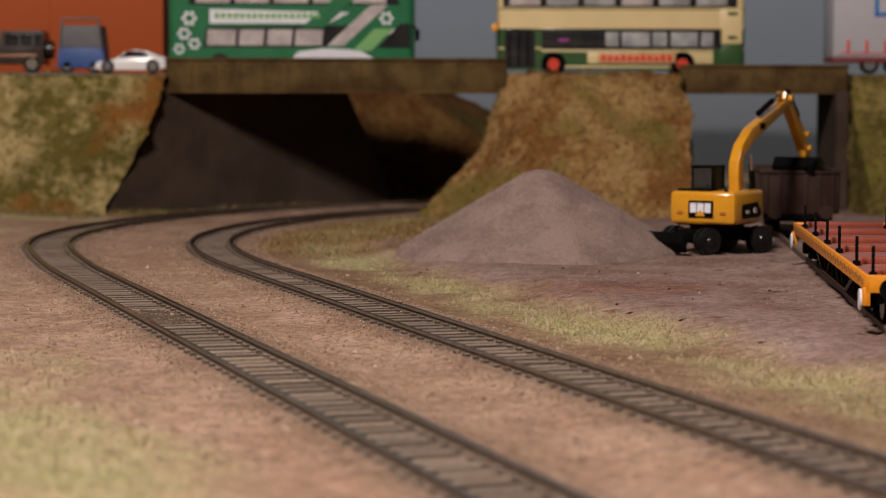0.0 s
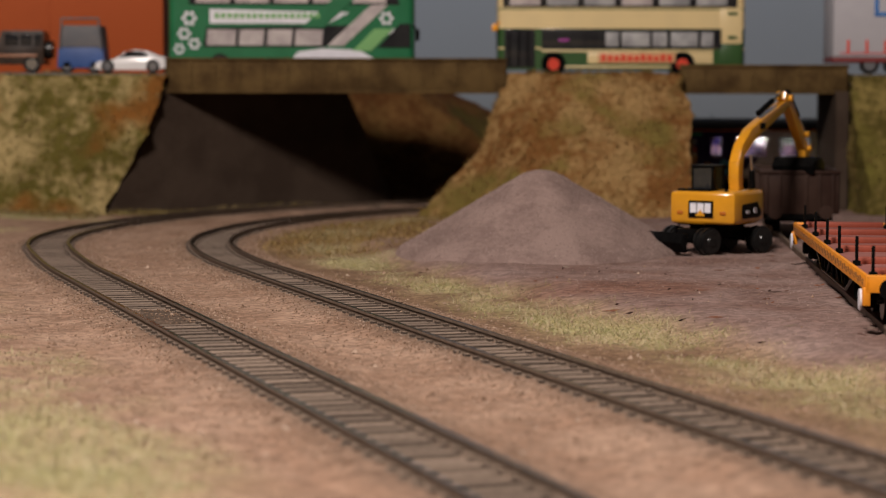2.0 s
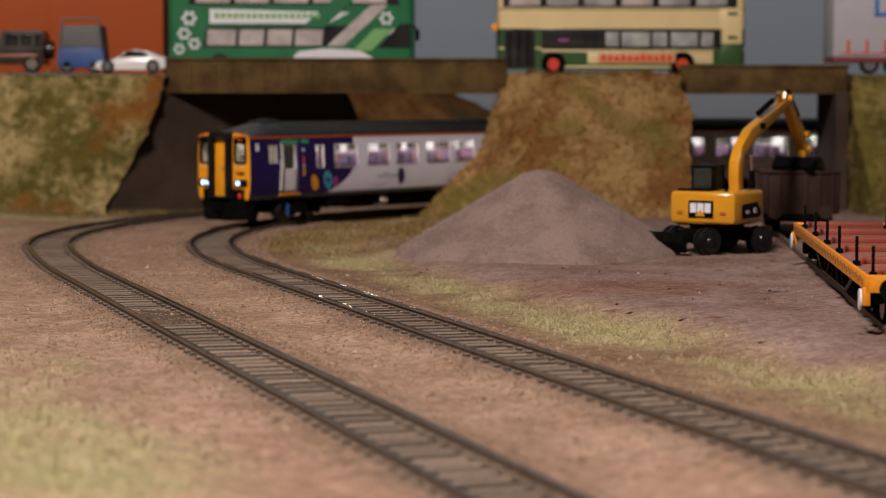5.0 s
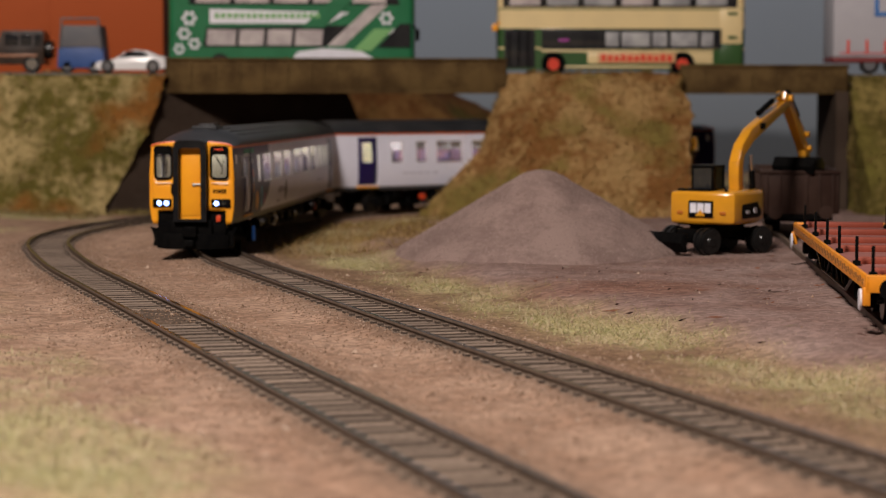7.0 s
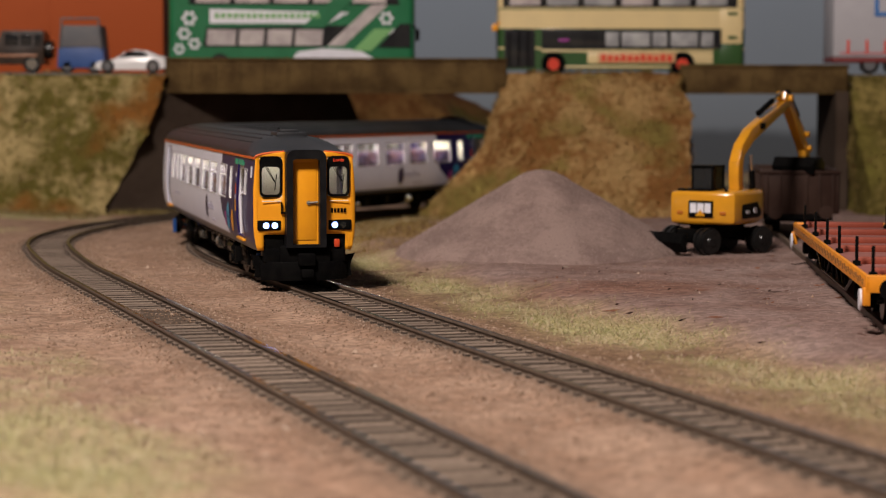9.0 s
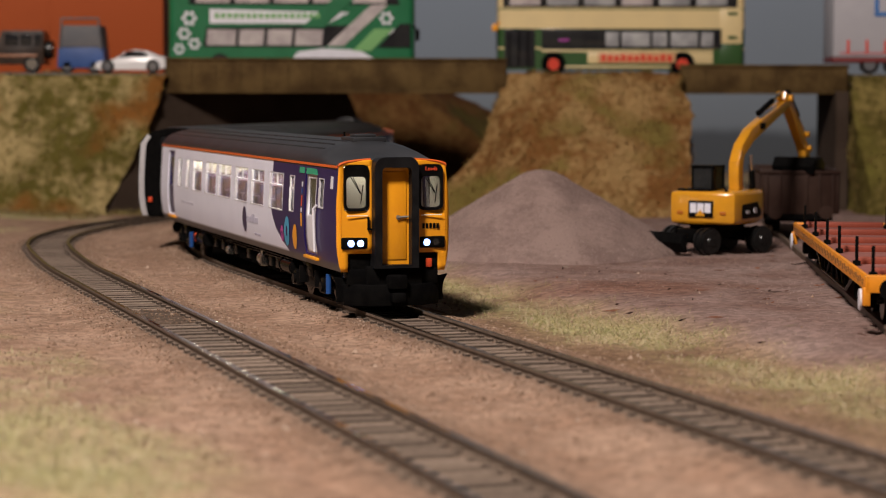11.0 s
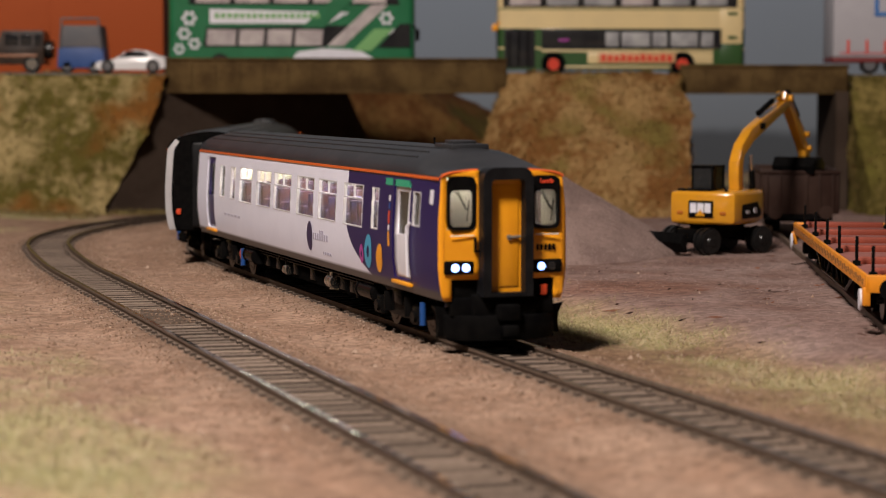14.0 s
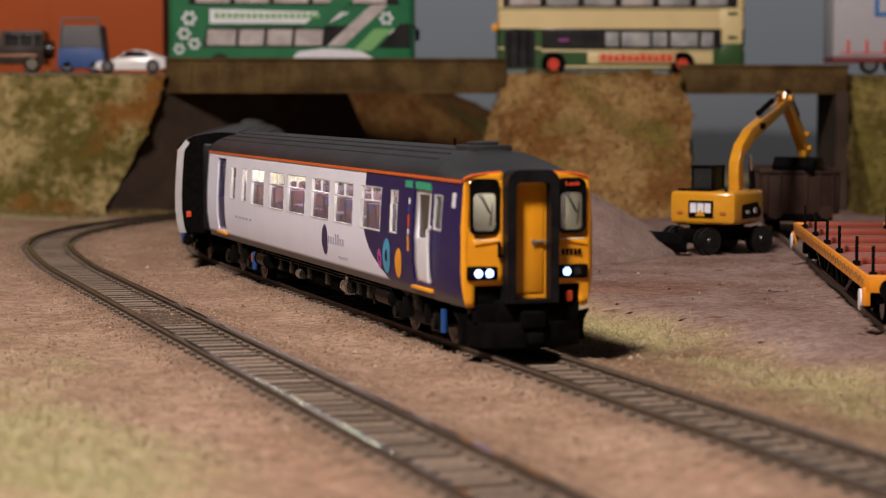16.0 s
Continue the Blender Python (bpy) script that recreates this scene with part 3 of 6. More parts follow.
def build_bogie(parent, y):
    b = thing("bogie", "", "")
    b.parent = parent
    b.matrix_basis = mmpose(0, y, 0)
    for k in ("label", "category"):
        if k in b:
            del b[k]
    for sx in (-1, 1):
        bm = bmesh.new()
        prism(bm, [(-21, 6.2), (-12, 4.6), (-6, 4.2), (6, 4.2), (12, 4.6), (21, 6.2), (21, 8.2), (13, 9.2), (-13, 9.2), (-21, 8.2)], sx * 12.6, sx * 14.6, "x", 0.3)
        for yy in (-17, 17):
            box(bm, *sorted((sx * 13.2, sx * 15.8)), yy - 3, yy + 3, 3.4, 8.6, 0.6)
            rod(bm, (sx * 14, yy, 5.6), (sx * 16.6, yy, 5.6), 1.7, 14)
        for yy in (-9.5, 9.5):
            rod(bm, (sx * 14.8, yy, 5), (sx * 14.8, yy, 10.5), 1.6, 12)
        box(bm, *sorted((sx * 12.2, sx * 15.6)), -4.5, 4.5, 7.6, 12, 0.5)
        part("side_frame", bm, BLACK, b)
        bm = bmesh.new()
        rod(bm, (sx * 15.6, 23.5, 4.0), (sx * 15.6, 23.5, 10.2), 0.9, 12)
        part("damper", bm, BLUE_PART, b, "bright blue damper")
    bm = bmesh.new()
    box(bm, -12.6, 12.6, -5, 5, 6, 11, 0.5)
    part("bolster", bm, BLACK_MATT, b)
    for yy in (-17, 17):
        bm = bmesh.new()
        for sx in (-1, 1):
            rod(bm, (sx * 7.8, 0, 0), (sx * 10.4, 0, 0), 5.65, 28)
            rod(bm, (sx * 7.0, 0, 0), (sx * 7.8, 0, 0), 6.5, 28)
            rod(bm, (sx * 10.4, 0, 0), (sx * 10.7, 0, 0), 4.4, 28, 4.0)
            for k in range(8):
                a = k * math.pi / 4
                rod(bm, (sx * 10.6, 3 * math.cos(a), 3 * math.sin(a)), (sx * 10.85, 3 * math.cos(a), 3 * math.sin(a)), 0.5, 6)
        rod(bm, (-13, 0, 0), (13, 0, 0), 1.1, 10)
        part("wheelset", bm, WHEEL, b, "dark steel wheelset with bright treads").matrix_basis = mmpose(0, yy, 5.65)
    return b


WHEEL = mat("wheel_steel", (0.045, 0.04, 0.038), 0.3, 0.8, second=(0.025, 0.022, 0.02), scale=400)


def build_railcar():
    car = thing("railcar", "white and purple model diesel railcar with yellow cab end", "train", "railcars of the train")
    ycuts = [TAIL_Y, -120, -60, 0, 60, 80, 100, 120, 134, 138, 142, 145, FACE_Y]
    for side in (-1, 1):
        bm = bmesh.new()
        wall_with_holes(bm, side, WIN + SLIT + DOORS, ycuts)
        body = part("body_side", bm, LIVERY, car, "white side panel with purple front part")
        uses = [k for f in body.data.polygons for k in f.edge_keys]
        shared = {k for k in set(uses) if uses.count(k) > 1}
        for e in body.data.edges:
            if e.key not in shared:            # crisp edges round the openings
                e.use_edge_sharp = True
        sol = body.modifiers.new("thick", "SOLIDIFY")
        sol.thickness, sol.offset = 0.0009, -1.0
        for y0, y1, z0, z1 in WIN + SLIT:
            small = (y1 - y0) < 10
            part_window(side, y0, y1, z0, z1, body, small)
        for k, (y0, y1, z0, z1) in enumerate(DOORS):
            front = k == 0
            ym = (y0 + y1) / 2
            bm = bmesh.new()
            win = (y0 + 3.2, y1 - 3.2, 28.2, 39.8)
            wall_with_holes_door(bm, side, (y0 + 0.2, y1 - 0.2, z0, z1), win)
            d = part("door", bm, WHITE if front else PURPLE, body, "white sliding door" if front else "purple sliding door")
            so = d.modifiers.new("thick", "SOLIDIFY")
            so.thickness, so.offset = 0.0008, -1.0
            bm = bmesh.new()
            xg = side * (half_width(34) - 1.0)
            box(bm, xg - 0.15, xg + 0.15, win[0] - .3, win[1] + .3, win[2] - .3, win[3] + .3)
            g = part("pane", bm, GLASS, d)
            g.visible_shadow = False
            bm = bmesh.new()
            if front:
                rod(bm, (side * (half_width(30) + 0.9), y1 + 0.6, 30.5), (side * (half_width(18) + 0.9), y1 + 0.9, 17), 0.45, 8)
                rod(bm, (side * (half_width(30) + 0.9), y1 + 0.6, 30.5), (side * (half_width(30)), y1 + 1.6, 31.8), 0.45, 8)
                part("grab_rail", bm, WHITE, body, "white grab rail")
            else:
                bm.free()
            bm = bmesh.new()
            box(bm, *sorted((side * 16.2, side * 18.4)), y0 - 0.8, y1 + 0.8, z0 - 1.5, z0 - 0.5, 0.25)
            part("step", bm, YELLOW, body, "yellow door step")
            if front:
                for dy0, dy1 in ((y0 - 0.8 - 7.2, y0 - 1.6), (y0 + 1, y1 - 1.2)):
                    bm = bmesh.new()
                    panel(bm, side, dy0, dy1, 41.2, 43.1, 0.12 if dy1 < y0 else 0.1)
                    part("sign_panel", bm, GREEN_SIGN, body, "small green sign")
                for z0s, z1s, m in ((36.8, 38.4, WHITE), (34.6, 36.2, BLUE_PART), (30.5, 34, RED_LAMP), (28.6, 30, WHITE), (24, 28.2, YELLOW)):
                    bm = bmesh.new()
                    panel(bm, side, y0 - 4.0, y0 - 2.7, z0s, z1s, 0.1)
                    part("sticker", bm, m, body)
        # raised shapes of the operator's marks
        for y, z, ry, rz, m, inner, lean in ((86.0, 21.2, 3.6, 5.0, MARK_BLUE, 0.35, 1.0), (96.8, 20.0, 3.0, 4.2, YELLOW, 0.0, 1.2), (79.2, 20.0, 2.0, 2.8, MARK_PINK, 0.35, 0.4), (21.5, 21.6, 3.3, 4.7, PURPLE, 0.0, 0.4)):
            bm = bmesh.new()
            oval(bm, side, y, z, ry, rz, 0.12, inner, lean=lean)
            part("mark", bm, m, body)
        # lettering shown as plain bars
        bm = bmesh.new()
        for i in range(7):
            yb = 25.5 + i * 2.6
            panel(bm, side, yb, yb + 1.7, 20.9, 22.9 if i not in (3, 4) else 24.0, 0.1)
        part("lettering", bm, MARK_GREY, body, "grey lettering shown as bars")
        for y0, pitch, wide, z0, z1 in ((36, 2.0, 1.2, 16.6, 17.5), (-100, 5.4, 3.4, 21.6, 22.4)):
            bm = bmesh.new()
            for i in range(5):
                panel(bm, side, y0 + i * pitch, y0 + i * pitch + wide, z0, z1, 0.1)
            part("small_lettering", bm, MARK_GREY, body)
        bm = bmesh.new()
        panel(bm, side, 141, 143.4, 37.6, 41.4, 0.1)
        part("warning_sticker", bm, WHITE, body)
        bm = bmesh.new()
        box(bm, *sorted((side * 17.1, side * 17.62)), TAIL_Y, 146.8, 44.1, 44.85)
        part("cantrail_line", bm, ORANGE, body, "thin orange line below the roof")
    # roof
    bm = bmesh.new()
    last = None
    for y in [TAIL_Y, -144, -140, -60, 20, 100, 119, 122, 125, 128, 131, 134, 137, 140, 143, 145.5, FACE_Y]:
        ring = [bm.verts.new((w, y, z)) for w, z in roof_ring(y)]
        if last:
            for i in range(len(ring) - 1):
                bm.faces.new((last[i], last[i + 1], ring[i + 1], ring[i]))
        else:
            bm.faces.new(ring)
        last = ring
    roof = part("roof", bm, GREY_ROOF, car, "dark grey ribbed roof")
    for w, z in ((13.6, 49.4), (10.4, 50.75), (-13.6, 49.4), (-10.4, 50.75), (6.4, 51.65), (-6.4, 51.65)):
        boxpart("roof_rib", (w - 0.3, w + 0.3, -140, 118, z - 0.5, z + 0.25), GREY_ROOF, roof, bevel=0.12)
    bm = bmesh.new()
    box(bm, -5.5, 5.5, 108, 123, 51.0, 53.0, 0.4)
    box(bm, -3.5, 3.5, 111, 118, 52.9, 53.9, 0.3)
    part("roof_vent", bm, GREY_ROOF, roof, "low grey roof vent")
    bm = bmesh.new()
    rod(bm, (0, 92, 51.8), (0, 92, 54.2), 0.35, 8)
    part("aerial", bm, BLACK, roof)
    # saloon
    boxpart("floor", (-15.6, 15.6, TAIL_Y + 1, 140, 13.2, 14.6), BLACK_MATT, car)
    boxpart("ceiling", (-15.2, 15.2, TAIL_Y + 1, 134, 43.9, 44.5), PALE, car)
    lamp_bm = bmesh.new()
    box(lamp_bm, -1.4, 1.4, -2.6, 2.6, 0, 0.7, 0.2)
    lamp_me = mesh_of("saloon_lamp", lamp_bm, CABIN_LIGHT, True)
    for yc in range(-132, 118, 21):
        for sx in (-8, 8):
            o = new("saloon_lamp", lamp_me)
            o.parent, o.matrix_basis = car, mmpose(sx, yc, 39.6)
    boxpart("cab_partition", (-15.6, 15.6, 126, 127, 14.6, 43.9), PALE, car)
    boxpart("end_partition", (-15.6, 15.6, TAIL_Y + 0.8, TAIL_Y + 1.6, 14.6, 46), BLACK_MATT, car)
    for yc in (104, -112):
        boxpart("vestibule_screen", (-15.2, 15.2, yc - 0.4, yc + 0.4, 14.6, 43.9), PALE, car)
    seat_bm = bmesh.new()
    box(seat_bm, -5.4, 5.4, -4.8, 1.0, 0, 11.5, 1.2)
    box(seat_bm, -5.6, 5.6, 0.8, 3.4, 2.6, 16.0, 0.8)
    seat_me = mesh_of("seat", seat_bm, SEAT, True)
    for yc in range(-102, 96, 12):
        for xc in (-9.4, 9.4):
            o = new("seat", seat_me)
            o.parent = car
            o.matrix_basis = mmpose(xc, yc, 18.5, 0, 0, 180 if (yc // 12) % 2 else 0)
    boxpart("cab_desk", (-15, 15, 138, 145, 15, 27), BLACK_MATT, car)
    for sx in (-1, 1):
        boxpart("cab_lining", (*sorted((sx * 16.2, sx * 16.8)), 134.5, 146, 18, 43), PALE, car)
    boxpart("cab_light", (-14, 14, 129, 133, 43.4, 43.9), CAB_LIGHT, car, "dim cab light")
    # cab end
    build_cab_end(car)
    # tail end: dark end wall with gangway
    bm = bmesh.new()
    ring = [(w, z) for z, w in PROFILE] + [(w, z) for w, z in roof_ring(TAIL_Y)[1:-1]] + [(-w, z) for z, w in PROFILE[::-1]]
    prism(bm, ring, TAIL_Y - 0.8, TAIL_Y - 0.02, "y")
    end = part("end_wall", bm, BLACK_MATT, car, "black end wall")
    for sx in (-1, 1):
        bm = bmesh.new()
        rim = [(sx * w, z) for z, w in PROFILE] + [(sx * 14.0, 48.8), (sx * 12.4, 47.6)] + [(sx * (w - 2.6), z) for z, w in PROFILE[::-1]]
        prism(bm, rim, TAIL_Y - 1.3, TAIL_Y - 0.75, "y", 0.1)
        part("end_rim", bm, END_GREY, end, "pale grey corner strip")
    bm = bmesh.new()
    box(bm, -7.5, 7.5, TAIL_Y - 3.4, TAIL_Y - 0.8, 13.5, 47.5, 1.2)
    part("gangway", bm, RUBBER, end, "black corridor bellows")
    for sx in (-1, 1):
        boxpart("end_lamp", (sx * 13 - 1, sx * 13 + 1, TAIL_Y - 1.5, TAIL_Y - 0.8, 18.5, 20.8), RED_LAMP, end)
    # underframe
    bm = bmesh.new()
    box(bm, -14.5, 14.5, TAIL_Y + 2, 136, 11.6, 13.2, 0.2)
    part("underframe", bm, BLACK_MATT, car)
    for x0, x1, y0, y1, z0, nm in ((9, 14.2, 40, 62, 5.2, "engine_box"), (-14.2, -9, 40, 62, 5.2, "engine_box"), (8.5, 14.0, -18, 30, 5.0, "tank"), (-14.0, -8.5, -18, 30, 5.0, "tank"),
                                   (9, 13.8, -58, -26, 6, "battery_box"), (-13.8, -9, -58, -26, 6, "battery_box")):
        boxpart(nm, (x0, x1, y0, y1, z0, 12), BLACK_MATT, car, bevel=0.7)
    for sx in (-1, 1):
        for yy in (64, 34, -22):
            bm = bmesh.new()
            rod(bm, (sx * 13.6, yy, 5.4), (sx * 13.6, yy, 11.5), 1.6, 14)
            part("air_tank", bm, CHROME if yy == 34 else BLACK, car)
        for y0, y1, zz, rr, m in ((66, 84, 8.6, 2.4, BLACK), (-78, -62, 8.4, 2.6, BLACK), (31, 38, 8.0, 2.0, CHROME), (-24, -19, 7.2, 1.6, CHROME)):
            bm = bmesh.new()
            rod(bm, (sx * 14.2, y0, zz), (sx * 14.2, y1, zz), rr, 16)
            for yy in (y0 + 1.5, y1 - 1.5):
                rod(bm, (sx * 14.2, yy - 0.3, zz), (sx * 14.2, yy + 0.3, zz), rr * 1.12, 16)
            part("reservoir", bm, m, car, "bright metal reservoir" if m is CHROME else "glossy black reservoir")
        bm = bmesh.new()
        for zz, xx in ((11.2, 15.0), (10.2, 14.6)):
            rod(bm, (sx * xx, -80, zz), (sx * xx, 82, zz), 0.35, 6)
        for yy in (-70, -31, 33, 37, 72):
            rod(bm, (sx * 14.8, yy, 9.6), (sx * 14.8, yy, 12.6), 0.45, 6)
        part("pipe_run", bm, BLACK, car, "black pipes below the side")
        for yy in (44, 55, -13, 9, -51, -36):
            boxpart("access_cover", (*sorted((sx * 13.9, sx * 14.7)), yy - 0.5, yy + 5.6, 6.4, 10.2), BLACK, car, bevel=0.2)
        bm = bmesh.new()
        rod(bm, (sx * 15.9, -84, 8), (sx * 14, -84, 8), 1.9, 14)
        part("filler_cap", bm, RED_LAMP, car, "orange-red filler cap")
    build_bogie(car, 105)
    build_bogie(car, -105)
    return car


FRAME_GREY = mat("frame_grey", (0.52, 0.51, 0.54), 0.3, second=(0.46, 0.45, 0.48), scale=150)
END_GREY = mat("pale_end_grey", (0.40, 0.39, 0.40), 0.5, second=(0.34, 0.33, 0.34), scale=120)
MARK_BLUE = mat("light_blue_mark", (0.05, 0.30, 0.48), 0.4)
MARK_PINK = mat("pink_mark", (0.40, 0.06, 0.28), 0.4)
MARK_GREY = mat("grey_mark", (0.36, 0.34, 0.43), 0.5)


def part_window(side, y0, y1, z0, z1, body, small):
    """Pane set back in a pale rim; the large ones have a transom."""
    bm = bmesh.new()
    for za, zb in ((z0, z0 + 0.35), (z1 - 0.35, z1)) + (() if small else ((z1 - 4.4, z1 - 4.05),)):
        x = side * (half_width((za + zb) / 2) - 0.25)
        box(bm, x - 0.35, x + 0.35, y0 + 0.01, y1 - 0.01, za, zb)
    for ya, yb in ((y0 + 0.01, y0 + 0.4), (y1 - 0.4, y1 - 0.01)):
        zs = [z0 + (z1 - z0) * i / 3 for i in range(4)]
        for za, zb in zip(zs, zs[1:]):
            x = side * (half_width((za + zb) / 2) - 0.25)
            box(bm, x - 0.35, x + 0.35, ya, yb, za, zb)
    if not small:
        x = side * (half_width(z1 - 2) - 0.25)
        ym = (y0 + y1) / 2
        box(bm, x - 0.3, x + 0.3, ym - 0.18, ym + 0.18, z1 - 4.2, z1 - 0.3)
    w = part("window_frame", bm, FRAME_GREY, body, "pale window frame")
    bm = bmesh.new()
    q = []
    for lift in (0.55, 0.8):
        q.append([bm.verts.new((side * (half_width(z) - lift), y, z)) for y, z in ((y0, z0), (y1, z0), (y1, z1), (y0, z1))])
    bm.faces.new(q[0])
    bm.faces.new(q[1][::-1])
    for i in range(4):
        bm.faces.new((q[0][i], q[1][i], q[1][(i + 1) % 4], q[0][(i + 1) % 4]))
    p = part("pane", bm, GLASS, w, smooth=False)
    p.visible_shadow = False
    return w


def wall_with_holes_door(bm, side, rect, win):
    y0, y1, z0, z1 = rect
    ys = sorted({y0, y1, win[0], win[1]})
    zs = sorted({z0, z1, win[2], win[3], 17, 21, 27.5})
    for ya, yb in zip(ys, ys[1:]):
        for za, zb in zip(zs, zs[1:]):
            if win[0] < (ya + yb) / 2 < win[1] and win[2] < (za + zb) / 2 < win[3]:
                continue
            bm.faces.new([bm.verts.new((side * (half_width(z) - 0.55), y, z)) for y, z in ((ya, za), (yb, za), (yb, zb), (ya, zb))])
    bmesh.ops.remove_doubles(bm, verts=bm.verts, dist=0.001)


def build_cab_end(car):
    F = FACE_Y
    # yellow face: a grid with two windscreens, the corridor and the lower cut-outs left open
    holes = [(-15.6, -8.0, 31.2, 44.9), (8.0, 15.6, 31.2, 44.9), (-6.7, 6.7, 10, 60), (-14.4, 14.4, 10, 18)]
    bm = bmesh.new()
    cols = sorted({-1, 1, 0} | {h / 17.9 for w in holes[:2] for h in w[:2]} | {-6.7 / 17.9, 6.7 / 17.9, -14.4 / 17.9, 14.4 / 17.9, -16.8 / 17.9, 16.8 / 17.9, -0.25, 0.25, -0.68, 0.68})
    rows = sorted({12.4, 14.2, 18, 21, 24, 27.5, 31.2, 34, 38, 42, 44.7, 44.9, 45.4, 46.0, 47.2})
    ring = roof_ring(F)

    def top_at(x):
        x = abs(x)
        pts = ring[:8]
        for (wa, za), (wb, zb) in zip(pts, pts[1:]):
            if wb <= x <= wa:
                return za + (zb - za) * (wa - x) / max(1e-6, wa - wb)
        return 44.7
    vs = {}

    def at(c, z):
        wmax = half_width(min(z, 44.7)) - 0.25
        x = c * 17.9
        if abs(x) > wmax:
            x = math.copysign(wmax, x)
        if z > 44.7:
            z = min(z, max(44.7, top_at(min(abs(x), 16.9))))
        bulge = 1.0 * (1 - (x / 17.9) ** 2)
        k = (round(x, 3), round(z, 3))
        if k not in vs:
            vs[k] = bm.verts.new((x, F + bulge - max(0, z - 40) * 0.10, z))
        return vs[k]
    for ca, cb in zip(cols, cols[1:]):
        for za, zb in zip(rows, rows[1:]):
            xm, zm = (ca + cb) / 2 * 17.9, (za + zb) / 2
            if any(h[0] < xm < h[1] and h[2] < zm < h[3] for h in holes):
                continue
            q = []
            for v in (at(ca, za), at(cb, za), at(cb, zb), at(ca, zb)):
                if v not in q:
                    q.append(v)
            if len(q) > 2:
                try:
                    bm.faces.new(q)
                except ValueError:
                    pass
    face = part("cab_front", bm, YELLOW, car, "bright yellow cab front")
    so = face.modifiers.new("thick", "SOLIDIFY")
    so.thickness, so.offset = 0.0009, 0.0
    bm = bmesh.new()
    rim = [(w, z) for w, z in ring if abs(w) > 6.5]
    for (wa, za), (wb, zb) in zip(rim, rim[1:]):
        if wa * wb > 0:
            rod(bm, (wa * 1.005, F + 0.1, za + 0.1), (wb * 1.005, F + 0.1, zb + 0.1), 0.42, 8)
    part("roof_edge_line", bm, ORANGE, face, "thin orange line along the cab roof edge")
    # riveted edge strips
    for sx in (-1, 1):
        bm = bmesh.new()
        for k in range(30):
            z = 13.6 + k * 1.05
            x = sx * (half_width(z) - 1.75)
            bmesh.ops.create_icosphere(bm, subdivisions=1, radius=0.26, matrix=Matrix.Translation((x, F + 0.62 - max(0, z - 40) * 0.1, z)))
        part("rivet_strip", bm, YELLOW, face)
        # windscreen with black rounded rim
        x0, x1 = sorted((sx * 7.9, sx * 15.8))
        bm = bmesh.new()
        outer = rounded(x0, x1, 31.0, 45.2, 2.0)
        inner = rounded(x0 + 0.75, x1 - 0.75, 31.9, 41.5, 1.4)
        frame_between(bm, outer, inner, F + 0.25, F + 1.55)
        rim = part("windscreen_frame", bm, BLACK, face, "black windscreen surround")
        bm = bmesh.new()
        box(bm, x0 + 0.5, x1 - 0.5, F + 0.5, F + 0.75, 31.6, 41.8)
        g = part("pane", bm, GLASS, rim)
        g.visible_shadow = False
        bm = bmesh.new()
        xm = (x0 + x1) / 2
        for e in (-0.35, 0.35):
            rod(bm, (xm + 1.6 + e, F + 1.9, 41.4), (xm - 1.2 * 1 + e * 0.3, F + 1.9, 36.4), 0.13, 6)
        rod(bm, (xm - 1.9, F + 1.95, 39), (xm - 1.2, F + 1.95, 33.4), 0.16, 6)
        part("wiper", bm, BLACK, rim)
        bm = bmesh.new()
        rod(bm, (x0 + 0.4, F + 1.6, 29.6), (x1 - 0.8, F + 1.6, 29.6), 0.17, 8)
        part("handrail", bm, PALE, face, "pale handrail under the windscreen")
        # headlight box
        a, b = sorted((sx * 8.2, sx * 16.6))
        bm = bmesh.new()
        box(bm, a, b, F + 0.2, F + 1.5, 19.3, 23.0, 0.6)
        lamp = part("headlight_box", bm, BLACK, face, "black lamp cluster")
        for j, (lx, on) in enumerate(((sx * 10.6, True), (sx * 13.6, sx > 0))):
            bm = bmesh.new()
            rod(bm, (lx, F + 1.3, 21.15), (lx, F + 1.75, 21.15), 1.15, 20, 1.0)
            part("headlight", bm, HEADLIGHT if on else GLASS_DARK, lamp, "lit blue-white headlight" if on else "unlit lamp")
        bm = bmesh.new()
        box(bm, *sorted((sx * 7.2, sx * 14.3)), F - 1.5, F - 0.3, 12.4, 18, 0.2)
        part("cutout_panel", bm, BLACK_MATT, face)
    # sun band and destination display above the far windscreen
    bm = bmesh.new()
    box(bm, -14.9, -8.9, F + 1.3, F + 1.6, 43.1, 44.5, 0.1)
    part("destination_screen", bm, BLACK, face)
    tx = bpy.data.curves.new("destination_text", "FONT")
    tx.body, tx.size, tx.extrude, tx.align_x, tx.align_y = "Leeds", 0.00165, 0.00005, "CENTER", "CENTER"
    to = new("destination_text", tx)
    to.parent = face
    to.matrix_basis = mmpose(-11.9, F + 1.75, 43.8, 90, 0, 180)
    to.data.materials.append(DISPLAY)
    # unit number shown as bars
    bm = bmesh.new()
    for i in range(5):
        box(bm, -9.2 - i * 1.15 - 0.8, -9.2 - i * 1.15, F + 1.0, F + 1.2, 25.4, 27.0)
    part("number_bars", bm, BLACK, face, "black number shown as bars")
    # corridor connection
    bm = bmesh.new()
    frame_between(bm, rounded(-7.0, 7.0, 13.6, 47.5, 3.2, flat_bottom=True), rounded(-4.7, 4.7, 14.6, 44.3, 1.2, flat_bottom=True), F - 0.4, F + 5.0)
    gang = part("gangway", bm, RUBBER, car, "black rubber corridor connection")
    bm = bmesh.new()
    box(bm, -4.8, 4.8, F + 1.0, F + 1.6, 14.5, 44.4)
